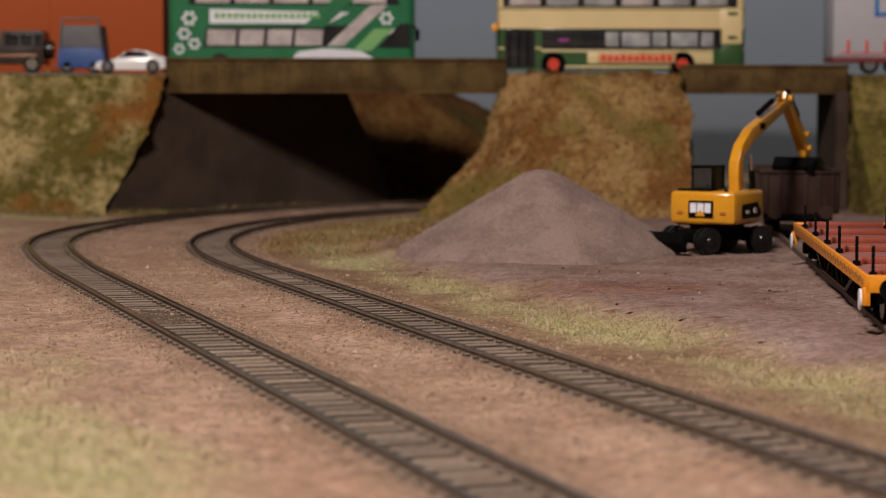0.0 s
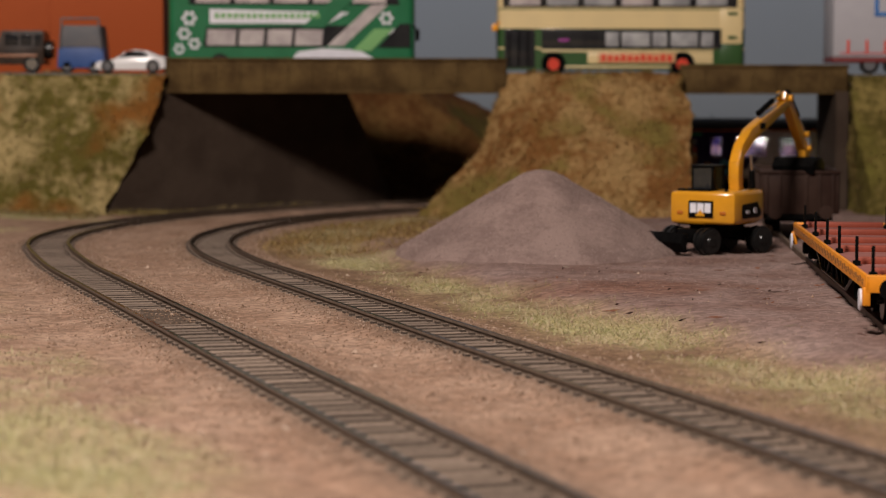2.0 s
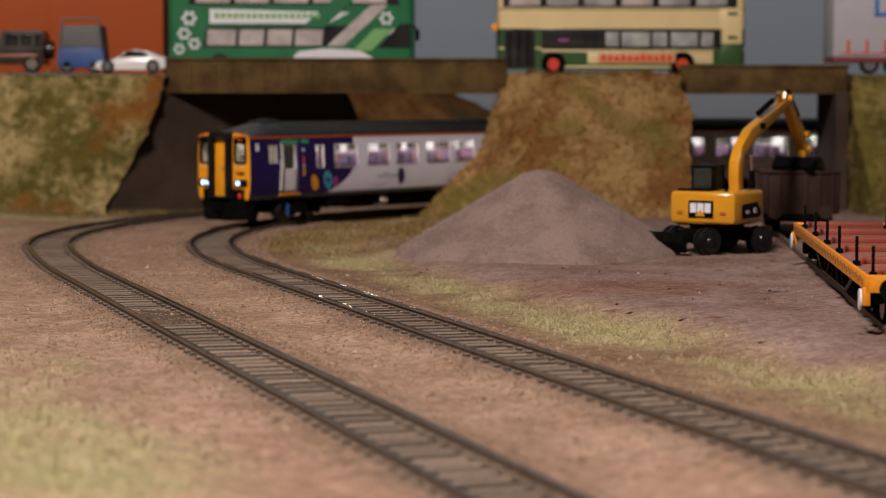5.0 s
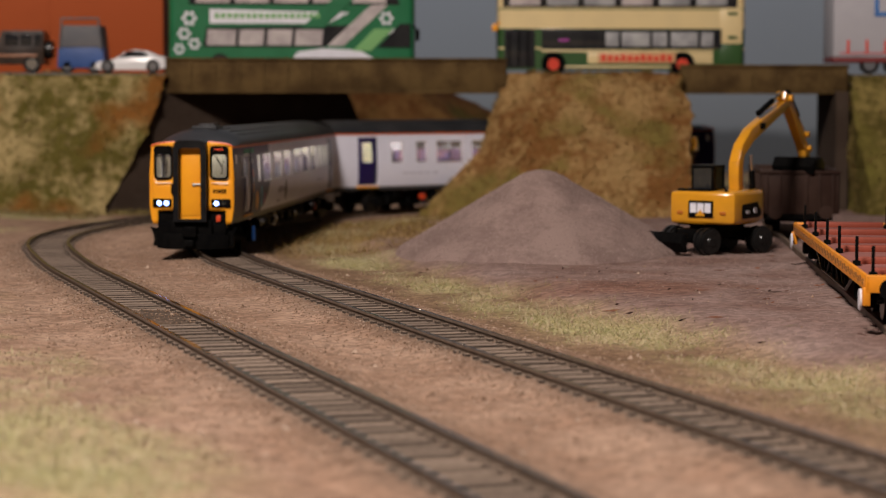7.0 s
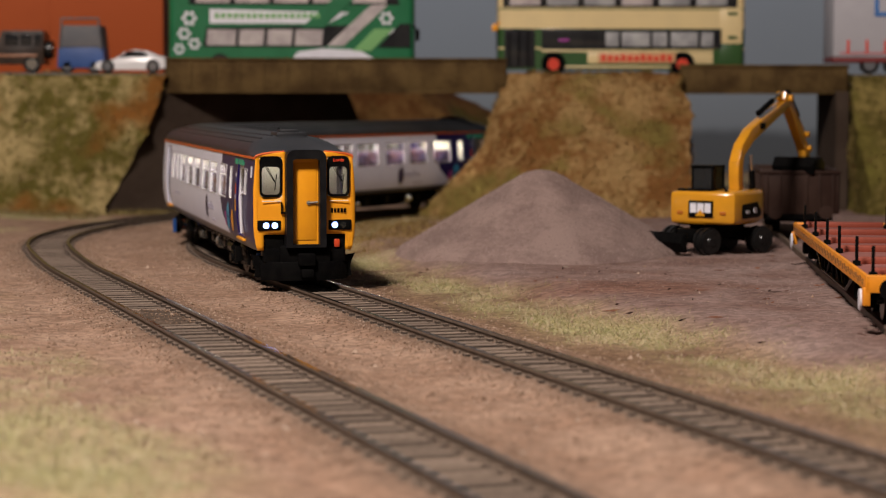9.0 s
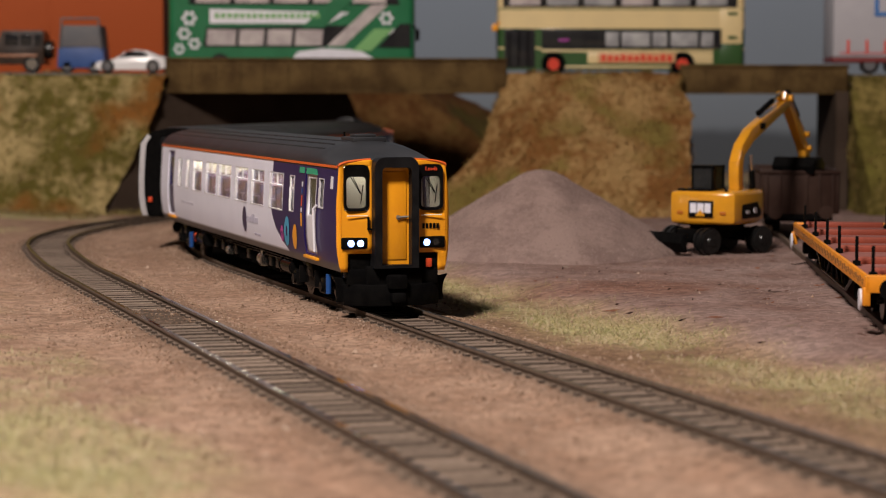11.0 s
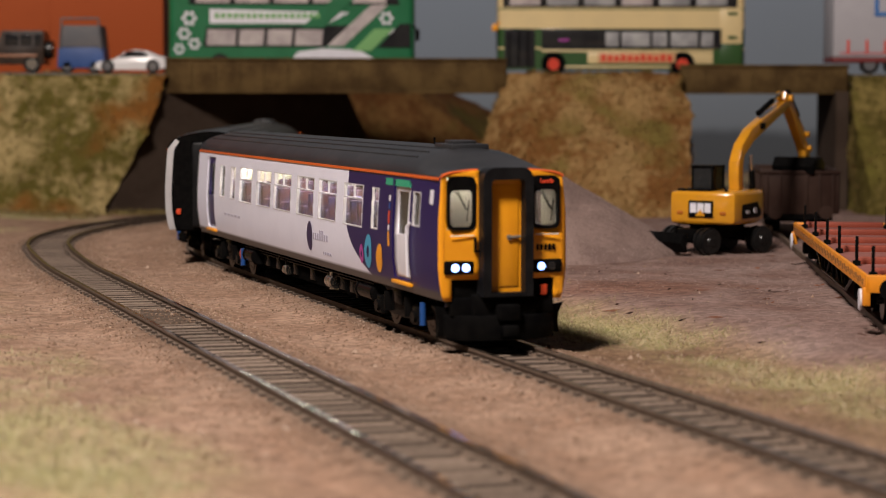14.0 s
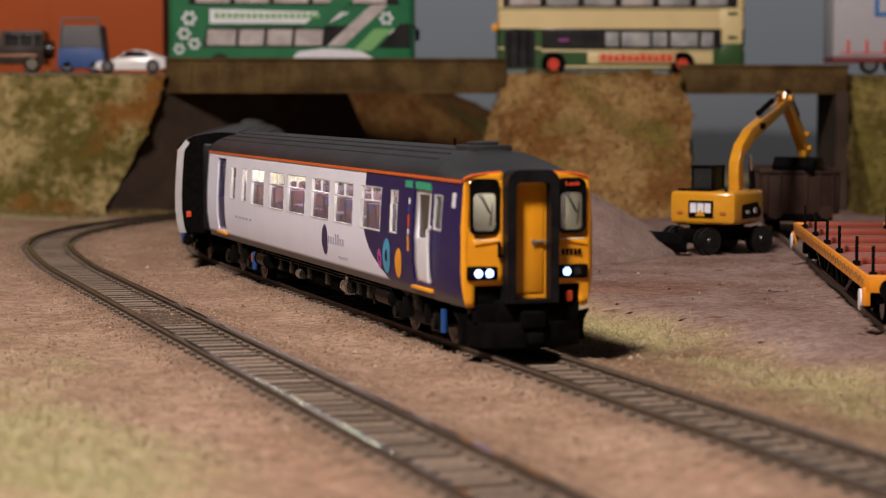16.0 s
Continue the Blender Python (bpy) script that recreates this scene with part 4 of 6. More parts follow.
    d = part("corridor_door", bm, YELLOW, gang, "yellow corridor door")
    bm = bmesh.new()
    box(bm, -3.9, 3.9, F + 1.6, F + 1.9, 16, 43, 0.2)
    part("door_leaf", bm, YELLOW, d)
    bm = bmesh.new()
    rod(bm, (-1.0, F + 2.4, 29.0), (-4.4, F + 2.4, 29.2), 0.35, 8)
    rod(bm, (-1.2, F + 1.8, 29.0), (-1.2, F + 2.5, 29.0), 0.7, 10)
    part("door_handle", bm, DULL_METAL, d, "metal door handle")
    bm = bmesh.new()
    box(bm, 7.9, 8.5, F + 1.4, F + 2.2, 25.4, 29.2, 0.15)
    box(bm, 6.6, 8.5, F + 1.4, F + 2.2, 25.2, 25.8, 0.15)
    part("lamp_bracket", bm, BLACK, face)
    bm = bmesh.new()
    box(bm, -12.4, -10.4, F + 0.2, F + 1.4, 13.4, 16.2, 0.4)
    part("tail_lamp", bm, RED_LAMP, face, "orange-red lamp")
    # buffer beam, plough and coupler
    bm = bmesh.new()
    box(bm, -14.6, 14.6, F - 5, F + 0.6, 8.2, 13.2, 0.6)
    box(bm, -9, 9, F - 4, F + 2.6, 6.5, 14.2, 0.8)
    box(bm, -3, 3, F, F + 6.5, 7.2, 11.6, 0.6)
    box(bm, -2.2, 2.2, F + 4, F + 8, 3.2, 6.2, 0.6)
    part("buffer_beam", bm, BLACK, car)
    bm = bmesh.new()
    prism(bm, [(-16.5, F - 6), (-15.2, F - 1), (-8, F + 4.4), (8, F + 4.4), (15.2, F - 1), (16.5, F - 6), (15.2, F - 6), (13.8, F - 1.8), (7.4, F + 3.2), (-7.4, F + 3.2), (-13.8, F - 1.8), (-15.2, F - 6)], 2.0, 8.6, "z", 0.25)
    part("plough", bm, BLACK, car, "black snow plough")
    for sx in (-1, 1):
        bm = bmesh.new()
        prism(bm, [(sx * 12.5, 2.6), (sx * 17.4, 3.0), (sx * 16.7, 5.6), (sx * 17.0, 8.2), (sx * 18.6, 11.0), (sx * 14, 10.2), (sx * 12.5, 9.6)], F - 3.4, F - 2.4, "y", 0.15)
        part("plough_wing", bm, BLACK, car, "flared black plough wing")
    return face


def rounded(x0, x1, z0, z1, r, flat_bottom=False, n=6):
    pts = []
    for cx, cz, a0, rr in ((x1 - r, z1 - r, 0, r), (x0 + r, z1 - r, 90, r), (x0, z0, 180, 0) if flat_bottom else (x0 + r, z0 + r, 180, r), (x1, z0, 270, 0) if flat_bottom else (x1 - r, z0 + r, 270, r)):
        for i in range(n + 1):
            a = radians(a0 + 90 * i / n)
            pts.append((cx + rr * math.cos(a) + (0.0001 * i if rr == 0 else 0), cz + rr * math.sin(a)))
    return pts


def frame_between(bm, outer, inner, y0, y1):
    n = len(outer)
    lay = []
    for pts, y in ((outer, y0), (outer, y1), (inner, y1), (inner, y0)):
        lay.append([bm.verts.new((p[0], y, p[1])) for p in pts])
    for a, b in ((0, 1), (1, 2), (2, 3), (3, 0)):
        for i in range(n):
            bm.faces.new((lay[a][i], lay[a][(i + 1) % n], lay[b][(i + 1) % n], lay[b][i]))
    bmesh.ops.remove_doubles(bm, verts=bm.verts, dist=0.01)


first_car = build_railcar()
RUBBER.node_tree.nodes["Principled BSDF"].inputs["Specular IOR Level"].default_value = 0.15
second_car = copy_thing(first_car, mmpose(0, 0, 0))
tagged(second_car, "trailing white and purple model diesel railcar with lit windows", "train")
RAILCARS = [first_car, second_car]
BOGIES = [sorted([o for o in c.children if o.name.startswith("bogie")], key=lambda o: -o.location.y) for c in RAILCARS]

# ---- the yard: heap, excavator, wagons on the siding ----
SAND = mat("mauve_sand", (0.19, 0.130, 0.116), 0.95, second=(0.27, 0.192, 0.17), scale=60, bump=1.0, bump_scale=2200, fine=0.5)
SAND.node_tree.nodes["Principled BSDF"].inputs["Specular IOR Level"].default_value = 0.25
DIGGER = mat("digger_yellow", (0.62, 0.275, 0.016), 0.22, second=(0.56, 0.25, 0.016), scale=150, coat=0.6)
AMBER = mat("amber_lamp", (0.38, 0.11, 0.012), 0.3)
TYRE = mat("tyre_rubber", (0.006, 0.006, 0.0065), 0.3, second=(0.012, 0.0115, 0.011), scale=500, bump=0.2)
WAGON_BROWN = mat("wagon_brown", (0.024, 0.012, 0.009), 0.55, second=(0.036, 0.020, 0.015), scale=80, bump=0.15)
WAGON_BROWN.node_tree.nodes["Principled BSDF"].inputs["Specular IOR Level"].default_value = 0.12
DECK_PINK = mat("wagon_deck", (0.25, 0.095, 0.08), 0.65, second=(0.205, 0.078, 0.066), scale=90, bump=0.15)
BAULK = mat("bolster_red", (0.26, 0.052, 0.028), 0.55, second=(0.21, 0.044, 0.024), scale=120, bump=0.15)
BEAM = mat("wagon_yellow", (0.72, 0.25, 0.010), 0.45, second=(0.62, 0.22, 0.012), scale=150)
HOLE = mat("beam_recess", (0.25, 0.10, 0.02), 0.7, second=(0.15, 0.06, 0.02), scale=300)


def build_heap():
    bm = bmesh.new()
    rings, seg = 40, 96
    grid = []
    for i in range(rings + 1):
        u = i / rings
        row = []
        for k in range(seg):
            a = 2 * math.pi * k / seg
            wob = 1 + 0.05 * noise.noise(Vector((math.cos(a) * 1.7, math.sin(a) * 1.7, 2)))
            x, y = 64 * u * wob * math.cos(a), 72 * u * wob * math.sin(a)
            z = 38.5 * (math.sqrt((1 - u) ** 2 + 0.0001) - 0.0) if u > 0.2 else 38.5 * (0.8 + 0.115 * (1 - (u / 0.2) ** 2))
            z += 0.22 * noise.fractal(Vector((x * 0.09, y * 0.09, 1)), 1, 2, 4) * min(1, (1 - u) * 6)
            z -= 3.2 * math.exp(-((x - 12 - u * 8) / 5) ** 2) * math.exp(-((y + 22) / 22) ** 2) * 0.5
            row.append(bm.verts.new((x, y, z - 1.0 - 4.5 * max(0.0, u - 0.94) / 0.06)))
        grid.append(row)
    for i in range(rings):
        for k in range(seg):
            bm.faces.new((grid[i][k], grid[i + 1][k], grid[i + 1][(k + 1) % seg], grid[i][(k + 1) % seg]))
    bmesh.ops.remove_doubles(bm, verts=bm.verts, dist=0.02)
    ob = part("sand_mound", bm, SAND)
    ob.matrix_basis = mmpose(42, 884, 0.4)
    tagged(ob, "conical heap of fine mauve-grey sand on the yard", "heap")


build_heap()


def beam_between(bm, pts, width, heights):
    """A box-section arm through points (y, z) in the plane x = 0."""
    n = len(pts)
    up, lo = [], []
    for i, (y, z) in enumerate(pts):
        a = Vector(pts[max(0, i - 1)])
        b = Vector(pts[min(n - 1, i + 1)])
        d = (b - a).normalized()
        nn = Vector((-d.y, d.x)) * heights[i] / 2
        up.append((y + nn.x, z + nn.y))
        lo.append((y - nn.x, z - nn.y))
    prism(bm, up + lo[::-1], -width / 2, width / 2, "x", 0.35)


def build_excavator():
    ex = thing("excavator", "yellow and black wheeled model excavator on the yard", "excavator", at=mmpose(116, 877, 0.2))
    up = thing("upper_body", "", "")
    # chassis
    ch = Matrix.Rotation(radians(-58), 4, "Z")
    bm = bmesh.new()
    box(bm, -7, 7, -17, 17, 6.5, 10.5, 0.8)
    box(bm, -9, 9, -8, 8, 9, 12.8, 1.0)
    box(bm, -10, 10, -15.5, -12.5, 4.4, 7.4, 0.6)
    box(bm, -10, 10, 12.5, 15.5, 4.4, 7.4, 0.6)
    bmesh.ops.transform(bm, matrix=ch, verts=bm.verts)
    chassis = part("chassis", bm, BLACK, ex, "glossy black chassis")
    bm = bmesh.new()
    prism(bm, [(-31, 5.8), (-28.5, 9.6), (-27, 9.4), (-28.2, 6), (-26.5, 2.2), (-28, 1.6)], -14, 14, "x", 0.3)
    box(bm, -6, -4, -28.5, -16, 5, 7.4, 0.4)
    box(bm, 4, 6, -28.5, -16, 5, 7.4, 0.4)
    bmesh.ops.transform(bm, matrix=ch, verts=bm.verts)
    part("dozer_blade", bm, BLACK, ex, "black dozer blade")
    for sx in (-1, 1):
        for sy in (-14, 14):
            bm = bmesh.new()
            for a, b in ((7.6, 10.6), (11.0, 14.0)):
                rod(bm, (sx * a, sy, 5.7), (sx * b, sy, 5.7), 5.7, 28)
            es = [e for e in bm.edges if len(e.link_faces) == 2 and e.calc_face_angle(0) > 1.0]
            bmesh.ops.bevel(bm, geom=es, offset=0.9, segments=2, affect="EDGES")
            bmesh.ops.transform(bm, matrix=ch, verts=bm.verts)
            w = part("wheel", bm, TYRE, ex)
            bm = bmesh.new()
            rod(bm, (sx * 13.6, sy, 5.7), (sx * 14.4, sy, 5.7), 2.6, 18, 2.0)
            bmesh.ops.transform(bm, matrix=ch, verts=bm.verts)
            part("hub", bm, TYRE, w)
    up.parent = ex
    for k in ("label", "category"):
        if k in up:
            del up[k]
    up.matrix_basis = mmpose(0, 0, 0, 0, 0, -30)
    # house: rounded counterweight at the rear
    bm = bmesh.new()
    prism(bm, [(-15.2, -13), (-14.2, -15.6), (-11.5, -16.9), (0, -17.4), (11.5, -16.9), (14.2, -15.6), (15.2, -13), (15.6, 6), (15.4, 13), (14.0, 18.5), (11, 21.5), (7.2, 22), (7.2, 10), (-4, 10), (-4, 14.5), (-15.2, 14.5)], 12.8, 26.3, "z", 1.6)
    house = part("house", bm, DIGGER, up, "yellow engine house and counterweight")
    boxpart("belt", (-12.6, 12.6, -13, 13, 12.0, 13.4), BLACK, house)
    boxpart("engine_lid", (-12.5, 2, -13, -2, 26.0, 27.3), BLACK, house, "black engine lid")
    boxpart("sign_plate", (-5.5, 5.5, -17.9, -17.2, 15.6, 22.6), BLACK, house, "black rear sign plate", 0.1)
    # plain shapes in place of the maker's sign
    bm = bmesh.new()
    for x0, x1 in ((-4.6, -1.9), (-1.4, 1.4), (1.9, 4.6)):
        box(bm, x0, x1, -18.1, -17.85, 17.6, 21.6)
    part("sign_bars", bm, WHITE, house)
    bm = bmesh.new()
    prism(bm, [(-2.2, 16.2), (2.2, 16.2), (0, 18.9)], -18.3, -18.05, "y")
    part("sign_triangle", bm, DIGGER, house)
    for sx in (-1, 1):
        boxpart("rear_lamp", (sx * 9.6 - 1.4, sx * 9.6 + 1.4, -17.3, -16.5, 16.6, 18.2), AMBER, house)
        bm = bmesh.new()
        prism(bm, [(-10, 15), (9, 15), (11, 17), (6, 21.5), (-10, 21)], *sorted((sx * 14.6, sx * 15.85)), "x")
        part("side_panel", bm, BLACK, house, "black side decal")
        bm = bmesh.new()
        box(bm, *sorted((sx * 15.6, sx * 16.0)), -7, -3, 17, 18.4)
        box(bm, *sorted((sx * 15.6, sx * 16.0)), 2, 5.0, 17, 19.2)
        part("decal_bars", bm, WHITE, house)
        bm = bmesh.new()
        rod(bm, (sx * 9, -12, 25), (sx * 9, -12, 27.4), 0.8, 10)
        part("lift_eye", bm, DIGGER if sx < 0 else BLACK, house)
    # cab
    bm = bmesh.new()
    for x, y in ((-11.2, 0), (-11.2, 12), (-2.2, 0), (-2.2, 12)):
        box(bm, x - 0.45, x + 0.45, y - 0.45, y + 0.45, 25, 36, 0.12)
    box(bm, -11.8, -1.6, -0.7, 12.7, 35.6, 36.8, 0.4)
    box(bm, -11.8, -1.6, -0.7, 12.7, 25, 26.6, 0.3)
    cab = part("cab", bm, BLACK, up, "black cab frame with clear panes")
    for d in ((-11, -2.4, -0.1, 0.1, 26.6, 35.6), (-11, -2.4, 11.9, 12.1, 26.6, 35.6), (-11.3, -11.1, 0.2, 11.8, 26.6, 35.6), (-2.3, -2.1, 0.2, 11.8, 26.6, 35.6)):
        bm = bmesh.new()
        box(bm, *d)
        part("pane", bm, GLASS_DARK, cab).visible_shadow = False
    boxpart("cab_seat", (-9.5, -6, 3, 6.5, 26.5, 31.5), BLACK_MATT, cab)
    # arm
    arm = Matrix.Translation((4, 0, 0))
    bm = bmesh.new()
    beam_between(bm, [(13, 20), (10.5, 30), (10.5, 37), (13.5, 42)], 4.6, [4.6, 4.8, 4.8, 4.6])
    bmesh.ops.transform(bm, matrix=arm, verts=bm.verts)
    part("lower_boom", bm, DIGGER, up, "yellow lower boom")
    bm = bmesh.new()
    beam_between(bm, [(9.5, 37), (14.5, 43.5), (25, 49.5), (42, 55), (56, 59.3), (69, 63.5)], 4.3, [3.2, 4.8, 5.8, 5.2, 4.4, 3.6])
    bmesh.ops.transform(bm, matrix=arm, verts=bm.verts)
    boom = part("upper_boom", bm, DIGGER, up, "yellow upper boom")
    bm = bmesh.new()
    box(bm, 1.2, 6.8, 33, 38, 51.6, 54.4, 0.2)
    part("boom_decal", bm, BLACK, boom)
    bm = bmesh.new()
    beam_between(bm, [(63, 66.5), (69, 64.5), (79, 55), (90, 44), (94, 41)], 4.0, [3.4, 4.8, 4.8, 4.4, 3.8])
    bmesh.ops.transform(bm, matrix=arm, verts=bm.verts)
    stick = part("stick", bm, DIGGER, up, "yellow dipper stick")
    for nm, a, b, m1 in (("boom_ram", (36, 58.5), (63, 67.5), BLACK), ("stick_ram", (71, 68), (93, 50), BLACK), ("foot_ram", (20, 24), (17, 41), BLACK)):
        for sx in ((0,) if nm != "foot_ram" else (-4.2, 4.2)):
            bm = bmesh.new()
            A, B = Vector((4 + sx, *a)), Vector((4 + sx, *b))
            rod(bm, A, A.lerp(B, 0.6), 1.35, 14)
            r = part(nm, bm, m1, up)
            bm = bmesh.new()
            rod(bm, A.lerp(B, 0.55), B, 0.7, 10)
            part("piston_rod", bm, CHROME, r, "bright piston rod")
    bm = bmesh.new()
    for y, z, r in ((69, 65, 1.6), (94, 42, 1.4), (91, 48.5, 1.4)):
        rod(bm, (0.6, y, z), (7.4, y, z), r, 14)
    part("pivot_pin", bm, DIGGER, stick)
    bm = bmesh.new()
    box(bm, 2, 6, 90, 97, 37, 43, 0.8)
    part("linkage", bm, DIGGER, stick)
    bm = bmesh.new()
    prism(bm, [(86, 34), (90, 38.2), (98, 38.2), (103, 35), (103, 31), (96, 28.5), (88, 30.5)], -9, 11, "x", 0.6)
    part("bucket", bm, BLACK, stick, "black digging bucket")
    return ex


build_excavator()

# siding: set in the yard, slightly higher than the running lines
SID_A = math.degrees(math.atan(0.0857))


def siding_at(y):
    return 128.7 + (y - 537) * 0.0857


def build_siding():
    sd = thing("siding_track", "rusty siding rails sunk in the mauve yard", "railway track")
    for dx in (-8.9, 8.9):
        bm = bmesh.new()
        for (a0, a1, z0, z1) in ((-0.65, 0.65, 2.0, 2.9), (-0.3, 0.3, 0.4, 2.1)):
            v = [bm.verts.new((siding_at(y) + dx + a, y, z)) for y in (230, 1560) for a, z in ((a0, z0), (a1, z0), (a1, z1), (a0, z1))]
            for q in ((0, 1, 2, 3), (7, 6, 5, 4), (0, 4, 5, 1), (1, 5, 6, 2), (2, 6, 7, 3), (3, 7, 4, 0)):
                bm.faces.new([v[i] for i in q])
        part("rail", bm, RAIL_SIDE, sd)


build_siding()


def wagon_bogie(parent, y, r=5.6):
    bg = bmesh.new()
    for sx in (-1, 1):
        prism(bg, [(-17, 5), (-15, 8.2), (-7, 9.6), (7, 9.6), (15, 8.2), (17, 5), (15, 3.8), (8, 4.6), (-8, 4.6), (-15, 3.8)], *sorted((sx * 12.6, sx * 14.4)), "x", 0.25)
        for yy in (-12, 12):
            box(bg, *sorted((sx * 13.5, sx * 15.6)), yy - 2.2, yy + 2.2, 3.8, 8, 0.4)
    box(bg, -12.6, 12.6, -4, 4, 6, 10.5, 0.4)
    bmesh.ops.translate(bg, vec=(0, y, 0), verts=bg.verts)
    b = part("bogie_frame", bg, BLACK_MATT, parent)
    for yy in (y - 12, y + 12):
        bm = bmesh.new()
        for sx in (-1, 1):
            rod(bm, (sx * 7.6, yy, r), (sx * 10.6, yy, r), r, 24)
        rod(bm, (-12.6, yy, r), (12.6, yy, r), 1, 10)
        part("wheelset", bm, WHEEL, b)
    return b


def build_flat_wagon():
    yc = 683
    w = thing("bolster_wagon", "orange-sided bogie bolster wagon with red baulks on the siding", "wagon", at=mmpose(siding_at(yc) + 2.2, yc, 2.9, 0, 0, -SID_A))
    L, W = 120, 17.6
    bm = bmesh.new()
    box(bm, -W + 1.2, W - 1.2, -L + 1, L - 1, 11.4, 13.6, 0.2)
    part("deck", bm, DECK_PINK, w, "faded red deck")
    for sx in (-1, 1):
        bm = bmesh.new()
        box(bm, *sorted((sx * (W - 1.2), sx * W)), -L, L, 10.2, 14.4, 0.25)
        beam = part("side_beam", bm, BEAM, w, "orange-yellow side beam")
        for k in range(45):
            y = -L + 6 + k * 5.2
            boxpart("recess", (*sorted((sx * (W - 0.1), sx * (W + 0.12))), y, y + 2.6, 11.4 + (k % 2) * 0.5, 13.0 + (k % 2) * 0.4), HOLE, beam, bevel=0)
        bm = bmesh.new()
        rod(bm, (sx * (W + 0.6), L - 3, 7.4), (sx * (W + 1.2), L - 3, 7.4), 3.0, 20)
        part("brake_wheel", bm, WHITE, w, "white brake handwheel")
        bm = bmesh.new()
        rod(bm, (sx * (W + 0.6), -L + 5, 7.4), (sx * (W + 1.2), -L + 5, 7.4), 3.0, 20)
        part("brake_wheel", bm, WHITE, w, "white brake handwheel")
        for ye in (-L + 1.5, L - 1.5):
            boxpart("corner_bracket", (*sorted((sx * (W - 1.4), sx * (W + 0.7))), ye - 1.4, ye + 1.4, 6, 11), BEAM, w)
        bm = bmesh.new()
        box(bm, *sorted((sx * 13.6, sx * 14.4)), -58, 58, 9.2, 10.4)
        for a, b in (((-62, 9.6), (-38, 3.2)), ((-38, 3.2), (38, 3.2)), ((38, 3.2), (62, 9.6)), ((-38, 3.2), (-38, 9.6)), ((38, 3.2), (38, 9.6)), ((0, 3.2), (0, 9.6)), ((-20, 3.2), (-10, 9.6)), ((20, 3.2), (10, 9.6))):
            rod(bm, (sx * 14, *a), (sx * 14, *b), 0.65, 8)
        part("truss", bm, BLACK, w, "black trussed underframe")
    for ye in (-L, L):
        bm = bmesh.new()
        box(bm, -W, W, *sorted((ye, ye - math.copysign(1.6, ye))), 9.6, 14.5, 0.3)
        hs = part("headstock", bm, BEAM, w, "orange-yellow headstock")
        for sx in (-1, 1):
            bm = bmesh.new()
            o = math.copysign(1, ye)
            rod(bm, (sx * 11.5, ye, 11), (sx * 11.5, ye + o * 4.5, 11), 1.4, 14)
            rod(bm, (sx * 11.5, ye + o * 4.5, 11), (sx * 11.5, ye + o * 5.3, 11), 3.0, 20)
            part("buffer", bm, BLACK, hs)
    posts = bmesh.new()
    box(posts, -0.45, 0.45, -0.55, 0.55, 0, 8.8, 0.15)
    box(posts, -1.1, 1.1, -1.1, 1.1, 0, 1.6, 0.2)
    post_me = mesh_of("stanchion", posts, BLACK, True)
    bk = bmesh.new()
    box(bk, -14.6, 14.6, -2.0, 2.0, 0, 2.1, 0.3)
    bk_me = mesh_of("baulk", bk, BAULK, True)
    for i, y in enumerate((105, 62, 20, -19, -68, -108)):
        o = new("baulk", bk_me)
        o.parent, o.matrix_basis = w, mmpose(0, y, 13.5)
        for sx in (-1, 1):
            o = new("stanchion", post_me)
            o.parent, o.matrix_basis = w, mmpose(sx * 15.2, y - 8, 13.5)
    for y in (88, -88):
        wagon_bogie(w, y)


build_flat_wagon()


